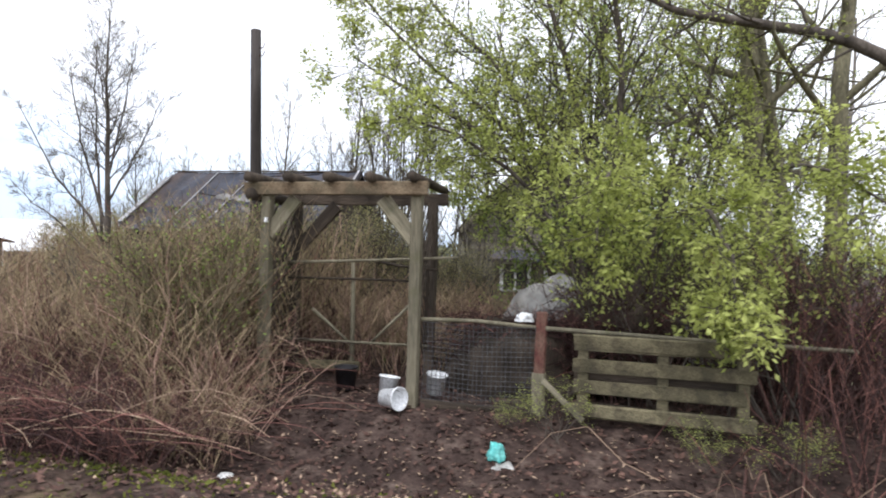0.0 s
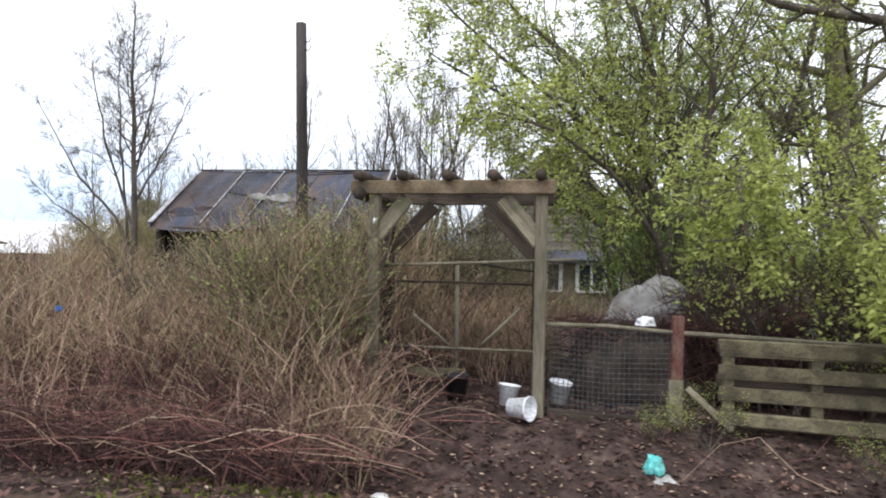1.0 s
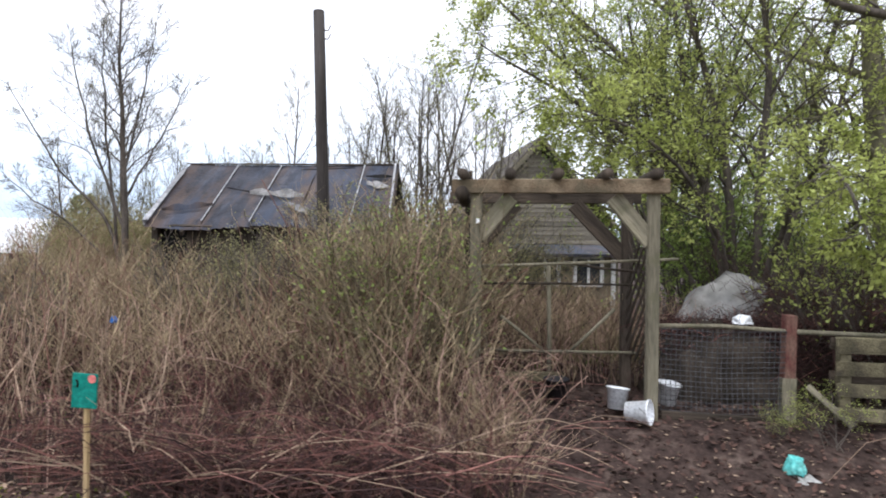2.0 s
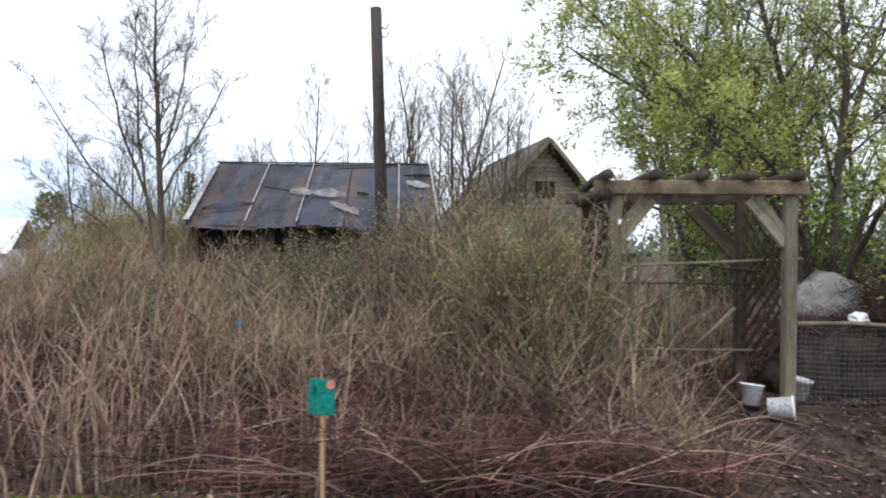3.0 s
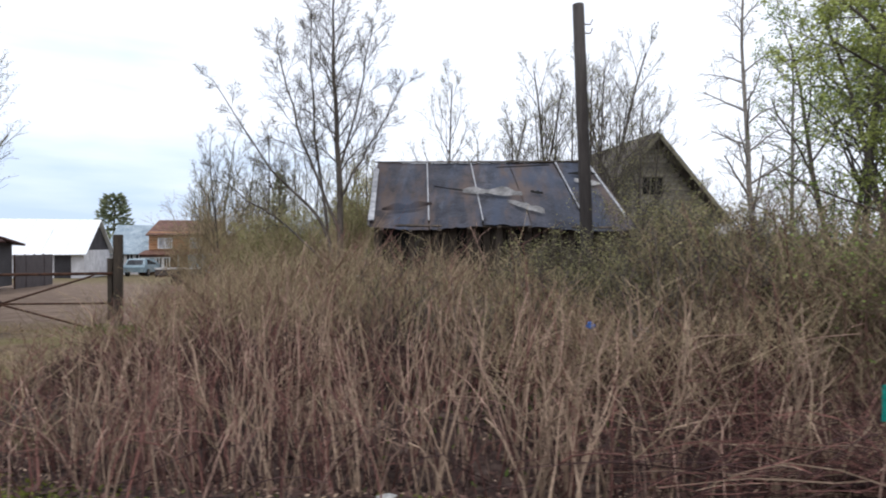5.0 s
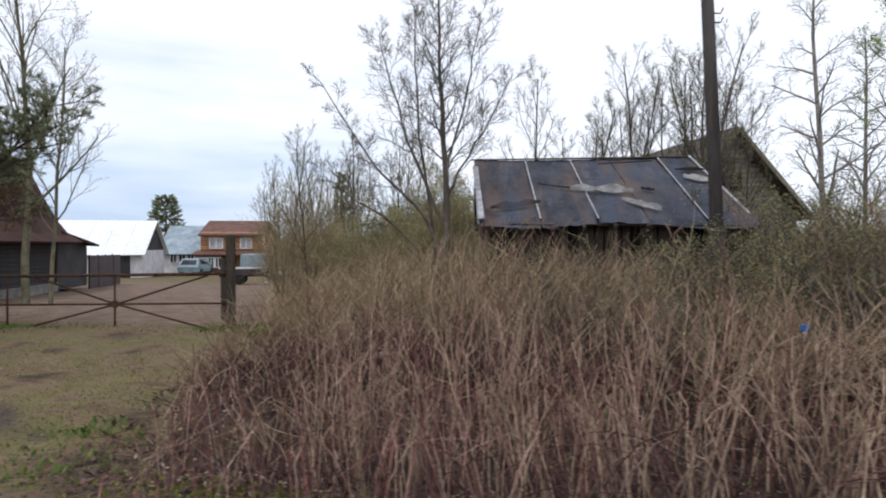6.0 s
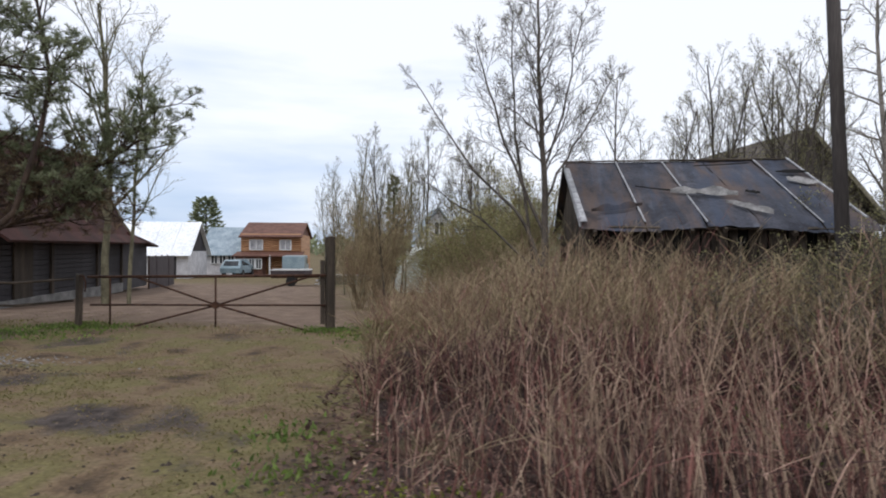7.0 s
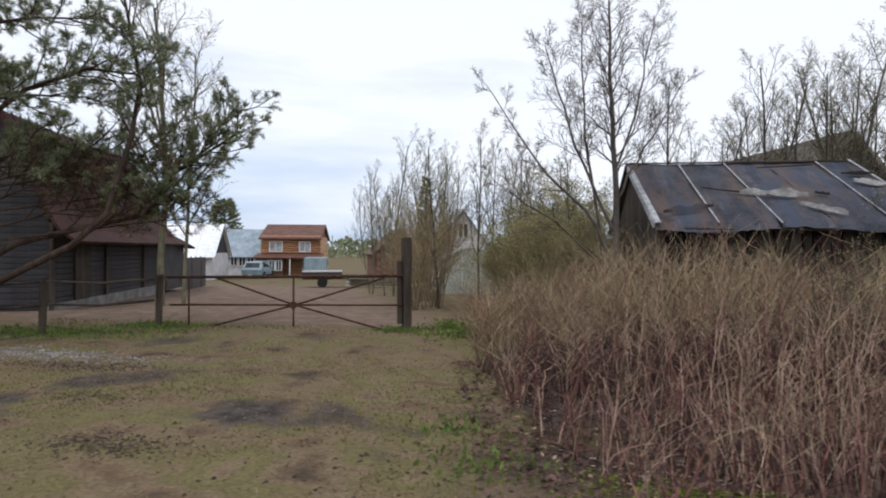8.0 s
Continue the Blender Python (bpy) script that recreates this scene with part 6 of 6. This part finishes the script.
def build_thicket():
    rng = random.Random(101)
    pale, red, fine, dead, buds, under = Shape(), Shape(), Shape(), Shape(), Shape(), Shape()
    n = 0
    # low dark canes fill the gaps between stems with painted shade
    while n < 3200:
        x, y = rng.uniform(-12.8, -2.2), rng.uniform(3.4, 7.2)
        if not in_thicket(x, y):
            continue
        n += 1
        if y < 5.6 and x < -5 and rng.random() < 0.82:
            continue
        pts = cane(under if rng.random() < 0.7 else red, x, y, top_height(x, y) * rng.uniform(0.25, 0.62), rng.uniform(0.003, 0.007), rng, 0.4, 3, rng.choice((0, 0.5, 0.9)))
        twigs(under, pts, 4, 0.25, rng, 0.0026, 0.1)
    n = 0
    while n < 720:
        x, y = rng.uniform(-12.8, -2.2), rng.uniform(2.5, 6.2)
        if not in_thicket(x, y):
            continue
        fallen = soft(x, -6.2, -4.6) * (1 - soft(y, 4.8, 5.6))
        n += 1
        if rng.random() < fallen * 0.92:
            continue
        if noise.noise((x * 1.7, y * 1.7, 31.0)) < -0.08 and rng.random() < 0.7:
            continue
        h = top_height(x, y) * rng.uniform(0.55, 1.12)
        s = pale if rng.random() < (0.36 if x < -8.0 else 0.4) else red
        pts = cane(s, x, y, h, rng.uniform(0.004, 0.009), rng, 0.2, 4, rng.choice((0, 0.2, 0.5, 0.9)))
        twigs(s if rng.random() < 0.5 else fine, pts, rng.randint(1, 4), 0.28, rng, 0.0026, 0.45)
    n = 0
    while n < 2900:
        x, y = rng.uniform(-14.8, -0.6), rng.uniform(5.6, 14.0) if rng.random() < 0.25 else rng.uniform(5.6, 10.9)
        if not in_thicket(x, y):
            continue
        n += 1
        if noise.noise((x * 1.3, y * 1.3, 15.0)) < -0.12 and rng.random() < 0.75:
            continue
        if y < 7.4 and x < -5 and rng.random() < 0.8:
            continue
        h = top_height(x, y) * rng.uniform(0.55, 1.1)
        # from x -5.5 on, dark canes mixed in as shade under the willow
        s = rng.choice((fine, fine, fine, pale, red) if x < -5.5 else (fine, fine, pale, red, under))
        pts = cane(s, x, y, h, rng.uniform(0.004, 0.008), rng, 0.2, 3, rng.choice((0, 0, 0.3)))
        twigs(fine if rng.random() < (0.8 if x < -5.5 else 0.72) else (red if x < -5.5 else under), pts, rng.randint(8, 13), 0.42, rng, 0.003, 0.3)
        if rng.random() < 0.6:
            for k in range(5):
                p = pts[-1].lerp(pts[2], rng.random())
                buds.leaf(p + Vector((rng.gauss(0, 0.08), rng.gauss(0, 0.08), rng.gauss(0, 0.08))), 0.03, 0.018, (rng.uniform(-1, 1), rng.uniform(-1, 1), 1), (rng.uniform(-1, 1), -1, 0.3))
    # fallen and arching stems at the roadside
    n = 0
    while n < 2800:
        x, y = rng.uniform(-12.0, -1.7), rng.uniform(2.9, 6.4)
        if not in_thicket(x, y):
            continue
        keep = (0.03 + 0.97 * soft(x, -6.5, -4.5)) * (1 - 0.7 * soft(x, -3.6, -2.0))
        n += 1
        if rng.random() > keep:
            continue
        l = rng.uniform(0.5, 1.7)
        a = rng.gauss(0.25, 0.5) + (math.pi if rng.random() < 0.5 else 0)
        rise = rng.uniform(0.05, 0.5) * rng.random() ** 0.6
        z = rng.uniform(0.0, 0.28)
        pts = []
        for i in range(6):
            f = i / 5
            px, py = x + math.cos(a) * l * f, y + math.sin(a) * l * f * 0.6
            pts.append(Vector((px + rng.gauss(0, 0.015), py + rng.gauss(0, 0.015), ground_z(px, py) + z + rise * math.sin(math.pi * f * 0.8) + 0.01)))
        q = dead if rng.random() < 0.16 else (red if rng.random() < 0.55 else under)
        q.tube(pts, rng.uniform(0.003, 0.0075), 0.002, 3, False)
        if rng.random() < 0.5:
            twigs(q, pts, 3, 0.25, rng, 0.0022, 0.2)
    # arching shrub in front of the arbor's outer post, and pale brush before it
    for k in range(230):
        x, y = rng.gauss(-3.25, 0.35), rng.gauss(5.75, 0.4)
        if x > -2.95:
            continue
        pts = cane(rng.choice((fine, red, under, pale)), x, y, rng.uniform(1.0, 1.95), rng.uniform(0.004, 0.008), rng, 0.24, 3, rng.choice((0, 0.3, 0.6)))
        twigs(fine, pts, 10, 0.42, rng, 0.003, 0.25)
        for j in range(6):
            p = pts[-1].lerp(pts[2], rng.random())
            buds.leaf(p + Vector((rng.gauss(0, 0.1), rng.gauss(0, 0.1), rng.gauss(0, 0.1))), 0.035, 0.02, (rng.uniform(-1, 1), rng.uniform(-1, 1), 1), (rng.uniform(-1, 1), -1, 0.3))
    for k in range(600):
        x, y = rng.uniform(-5.0, -2.4), rng.uniform(4.3, 5.7)
        if not in_thicket(x, y):
            continue
        q = rng.choice((under, red, pale, fine))
        pts = cane(q, x, y, rng.uniform(0.3, 0.95), rng.uniform(0.003, 0.006), rng, 0.45, 3, rng.choice((0, 0.5, 0.9)))
        twigs(q, pts, 5, 0.3, rng, 0.0026, 0.1)
    for k in range(300):
        x, y = rng.uniform(-7.0, -2.6), rng.uniform(5.2, 6.5)
        if not in_thicket(x, y):
            continue
        pts = cane(rng.choice((fine, pale)), x, y, rng.uniform(0.6, 1.35), rng.uniform(0.003, 0.006), rng, 0.35, 3, rng.choice((0, 0.4, 0.8)))
        twigs(fine, pts, 8, 0.35, rng, 0.003, 0.2)
    # twiggy fringe spilling towards the arbor
    for k in range(70):
        x, y = rng.uniform(-2.95, -2.2), rng.uniform(4.3, 5.35)
        q = rng.choice((fine, pale, dead, fine))
        pts = cane(q, x, y, rng.uniform(0.4, 1.05), rng.uniform(0.003, 0.006), rng, 0.35, 3, rng.choice((0, 0.4, 0.8)))
        twigs(q, pts, 6, 0.3, rng, 0.0028, 0.25)
    # thin upright stems at the thicket's open corner
    n = 0
    while n < 420:
        x, y = rng.uniform(-12.2, -8.0), rng.uniform(3.0, 6.0)
        n += 1
        if not in_thicket(x, y):
            continue
        q = rng.choice((dead, dead, pale, red, red))
        pts = cane(q, x, y, top_height(x, y) * rng.uniform(0.5, 1.0), rng.uniform(0.003, 0.006), rng, 0.16, 4, rng.choice((0, 0.2, 0.5)))
        twigs(q, pts, 2, 0.2, rng, 0.0024, 0.5)
    # clumps of straight pale stalks near the road
    for k in range(60):
        cx, cy = rng.uniform(-11.2, -5.0), rng.uniform(3.9, 6.0)
        if not in_thicket(cx, cy) or ((cx < -8.2 or cx > -6.3) and k % 2):
            continue
        for j in range(rng.randint(4, 9)):
            pts = cane(dead, cx + rng.gauss(0, 0.13), cy + rng.gauss(0, 0.13), rng.uniform(0.65, 1.5), rng.uniform(0.006, 0.0125) * (0.62 if cx < -8.2 else 1.0), rng, 0.15, 5, rng.choice((0, 0.2, 0.4, 0.8)))
            twigs(dead, pts, 2, 0.22, rng, 0.003, 0.6)
    # brush by the right-hand pallets
    for k in range(620):
        x, y = rng.uniform(2.1, 5.6), rng.uniform(4.5, 8.0)
        s = rng.choice((red, under, under))
        pts = cane(s, x, y, rng.uniform(0.6, 1.7), rng.uniform(0.003, 0.007), rng, 0.28)
        twigs(under if rng.random() < 0.6 else red, pts, 6, 0.35, rng, 0.0026)
    for k in range(60):
        x, y = rng.uniform(1.0, 3.6), rng.uniform(3.9, 5.3)
        a, l = rng.uniform(0, 6.3), rng.uniform(0.4, 1.1)
        pts = [Vector((x + math.cos(a) * l * f, y + math.sin(a) * l * f, ground_z(x, y) + 0.03 + rng.uniform(0.1, 0.4) * math.sin(3 * f))) for f in (0, 0.25, 0.5, 0.75, 1)]
        rng.choice((dead, red, red)).tube(pts, 0.005, 0.002, 3, False)
    # dark brush added behind the fence, its colour giving the gaps deep shade
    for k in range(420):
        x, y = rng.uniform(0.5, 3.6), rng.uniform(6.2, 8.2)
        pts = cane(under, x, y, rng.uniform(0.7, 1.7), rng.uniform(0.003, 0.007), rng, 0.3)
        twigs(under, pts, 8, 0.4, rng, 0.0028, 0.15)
    # dark brushwood over the covered heap; before it, added as shade behind the netting
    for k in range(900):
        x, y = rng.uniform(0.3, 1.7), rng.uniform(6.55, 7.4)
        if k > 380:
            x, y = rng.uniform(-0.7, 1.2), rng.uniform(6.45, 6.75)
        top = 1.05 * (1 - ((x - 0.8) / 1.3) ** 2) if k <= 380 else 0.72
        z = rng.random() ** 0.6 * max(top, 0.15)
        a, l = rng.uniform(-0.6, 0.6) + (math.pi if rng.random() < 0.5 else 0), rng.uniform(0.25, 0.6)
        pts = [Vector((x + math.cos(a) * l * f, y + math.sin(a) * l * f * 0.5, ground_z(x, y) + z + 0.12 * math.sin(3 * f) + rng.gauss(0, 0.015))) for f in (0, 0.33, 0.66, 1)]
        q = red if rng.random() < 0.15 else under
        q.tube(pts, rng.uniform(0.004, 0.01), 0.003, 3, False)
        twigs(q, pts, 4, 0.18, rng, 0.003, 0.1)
    # brush inside and behind the arbor, stems coloured paler to offset the willow's shade
    for k in range(380):
        x, y = rng.uniform(-2.9, -0.2), rng.uniform(6.9, 8.8)
        q = rng.choice((fine, pale, dead))
        pts = cane(q, x, y, rng.uniform(0.4, 0.95), 0.005, rng, 0.35)
        twigs(q, pts, 5, 0.35, rng, 0.0028)
    one_mesh("undergrowth", under, M_UNDER, "reddish undergrowth below the canes, coloured dark for the shade between stems", "undergrowth", "stuff")
    one_mesh("pale_canes", pale, M_CANE, "dense thicket of dry pale tan canes", "canes", "stuff")
    one_mesh("reddish_canes", red, M_CANE_RED, "tangle of dry reddish brown canes", "canes", "stuff")
    one_mesh("fine_brush", fine, M_TWIG, "fine olive-brown brushwood of leafless shrubs", "brush", "stuff")
    one_mesh("dead_stalks", dead, M_DRY, "broken pale dead stalks leaning and lying", "stalks", "stuff")
    one_mesh("shrub_buds", buds, M_BUD, "small yellow-green buds on the brush", "buds", "stuff")


build_thicket()


# ---------- ground cover ----------
def build_cover():
    rng = random.Random(121)
    lit, grass, straw, moss = Shape(), Shape(), Shape(), Shape()
    for k in range(26000):
        x, y = rng.uniform(-12.8, 5.0), rng.uniform(2.4, 7.5)
        if x < lerp_at(y, LEFT_EDGE) - 0.4:
            continue
        l = rng.uniform(0.025, 0.085)
        lit.leaf((x, y, ground_z(x, y) + rng.uniform(0.004, 0.03)), l, l * 0.6, (rng.uniform(-1, 1), rng.uniform(-1, 1), rng.uniform(-0.15, 0.4)), (rng.uniform(-0.5, 0.5), rng.uniform(-0.5, 0.5), 1))
    for k in range(70000):
        x, y = rng.uniform(-22, -10.6), (rng.uniform(0.9, 12.5) if k % 2 else rng.uniform(1.5, 8.0))
        if x > lerp_at(y, LEFT_EDGE) + 0.2 and y > 2.4:
            continue
        if y > 10.6 + rng.uniform(-0.3, 0.3) and x > -19:
            continue
        w = noise.noise((x * 0.8, y * 0.8, 12.0))
        g = noise.noise((x * 0.5 + 9, y * 0.5, 3.0))
        if w < -0.12 and rng.random() < 0.8:
            continue
        s = grass if g + rng.uniform(-0.35, 0.35) > 0.02 else straw
        h = rng.uniform(0.014, 0.042) * (1.8 if abs(y - 10.4) < 0.5 else 1)
        s.leaf((x, y, ground_z(x, y) - 0.004), h, h * 0.28, (rng.uniform(-1, 1), rng.uniform(-1, 1), rng.uniform(0.3, 1.0)), (rng.uniform(-1, 1), -1, 0.2))
    for k in range(3000):
        x = rng.uniform(-11.0, 4.0)
        f = lerp_at(x, FRONT_EDGE)
        y = rng.gauss(f - 0.1, 0.16)
        if noise.noise((x * 1.1, 4.0, 8.0)) + rng.uniform(-0.2, 0.2) < 0.08:
            continue
        h = rng.uniform(0.015, 0.05)
        moss.leaf((x, y, ground_z(x, y)), h, h * 0.5, (rng.uniform(-1, 1), rng.uniform(-1, 1), rng.uniform(0.2, 0.9)), (rng.uniform(-1, 1), -1, 0.3))
    for cx, cy, sx, sy, n in ((-6.7, 3.85, 0.45, 0.14, 1500), (-10.5, 3.45, 0.55, 0.25, 1500), (-2.6, 3.75, 0.6, 0.15, 900), (0.6, 4.2, 0.9, 0.2, 1200)):
        for k in range(n):
            x, y = rng.gauss(cx, sx), rng.gauss(cy, sy)
            h = rng.uniform(0.015, 0.05)
            moss.leaf((x, y, ground_z(x, y)), h, h * 0.6, (rng.uniform(-1, 1), rng.uniform(-1, 1), rng.uniform(0.1, 0.7)), (rng.uniform(-1, 1), -1, 0.4))
    weeds = Shape()
    # green weeds: by the gate post, at the thicket's foot, along the fence
    for cx, cy, sx, sy, n in ((-12.3, 4.7, 0.2, 0.16, 150), (-12.0, 3.9, 0.25, 0.2, 120), (-13.1, 11.0, 0.4, 0.7, 1900), (-20.4, 8.9, 1.0, 0.35, 2200), (-18.8, 10.0, 0.5, 0.3, 900), (-6.9, 6.0, 0.8, 0.5, 500), (-14.2, 10.5, 0.3, 0.2, 500), (-0.9, 9.5, 0.9, 0.6, 1800)):
        for k in range(n):
            x, y = rng.gauss(cx, sx), rng.gauss(cy, sy)
            h = rng.uniform(0.03, 0.09)
            weeds.leaf((x, y, ground_z(x, y)), h, h * 0.35, (rng.uniform(-1, 1), rng.uniform(-1, 1), rng.uniform(0.4, 1.4)), (rng.uniform(-1, 1), -1, 0.3))
    # clods, ash and pebbles on the track
    ash, clod = Shape(), Shape()
    for s, cx, cy, sx, sy, n, big in ((ash, -18.8, 7.0, 1.0, 0.18, 900, 0.05), (clod, -17.4, 6.4, 0.55, 0.18, 900, 0.032), (clod, -14.9, 3.7, 0.32, 0.16, 900, 0.026), (clod, -16.2, 5.0, 0.35, 0.14, 420, 0.024),
                                      (clod, -12.6, 2.4, 0.6, 0.4, 90, 0.025), (clod, -0.5, 4.9, 2.0, 0.5, 450, 0.04), (clod, -10.5, 3.6, 2.2, 0.5, 500, 0.05)):
        for k in range(n):
            x, y = rng.gauss(cx, sx), rng.gauss(cy, sy)
            e = big * rng.uniform(0.25, 1.0)
            c = Vector((x, y, ground_z(x, y) + e * 0.1))
            vs = [tuple(c + Vector((e * 0.6 * math.cos(a) * rng.uniform(0.6, 1.2), e * 0.6 * math.sin(a) * rng.uniform(0.6, 1.2), rng.uniform(-0.2, 0.15) * e))) for a in (0.3, 1.6, 2.9, 4.1, 5.3)]
            s.add(vs + [tuple(c + Vector((0, 0, e * rng.uniform(0.25, 0.5))))], [(0, 1, 5), (1, 2, 5), (2, 3, 5), (3, 4, 5), (4, 0, 5)])
    one_mesh("green_weeds", weeds, M_WEED, "fresh green weeds in patches", "weeds", "stuff")
    one_mesh("ash_rubble", ash, M_ASH, "spread of pale grey ash and rubble", "rubble", "stuff")
    one_mesh("soil_clods", clod, M_CLOD, "loose clods of dark soil", "soil", "stuff")
    flecks = Shape()
    for k in range(5000):
        x, y = rng.uniform(-12.0, 3.5), rng.uniform(3.3, 6.2)
        if x < lerp_at(y, LEFT_EDGE):
            continue
        l = rng.uniform(0.015, 0.06)
        flecks.leaf((x, y, ground_z(x, y) + rng.uniform(0.006, 0.04)), l, l * rng.uniform(0.15, 0.6), (rng.uniform(-1, 1), rng.uniform(-1, 1), rng.uniform(-0.1, 0.3)), (rng.uniform(-0.4, 0.4), rng.uniform(-0.4, 0.4), 1))
    one_mesh("pale_litter", flecks, M_DRY, "bleached straw and leaf fragments on soil", "litter", "stuff")
    one_mesh("fallen_leaves", lit, M_LITTER, "brown fallen leaves on dark soil", "leaves", "stuff")
    one_mesh("short_grass", grass, M_GRASS, "short spring grass and weeds", "grass", "stuff")
    one_mesh("dead_grass", straw, M_STRAW, "flattened dead straw-coloured grass", "grass", "stuff")
    one_mesh("roadside_moss", moss, M_MOSS, "yellow-green moss and weeds along the road edge", "moss", "stuff")


build_cover()
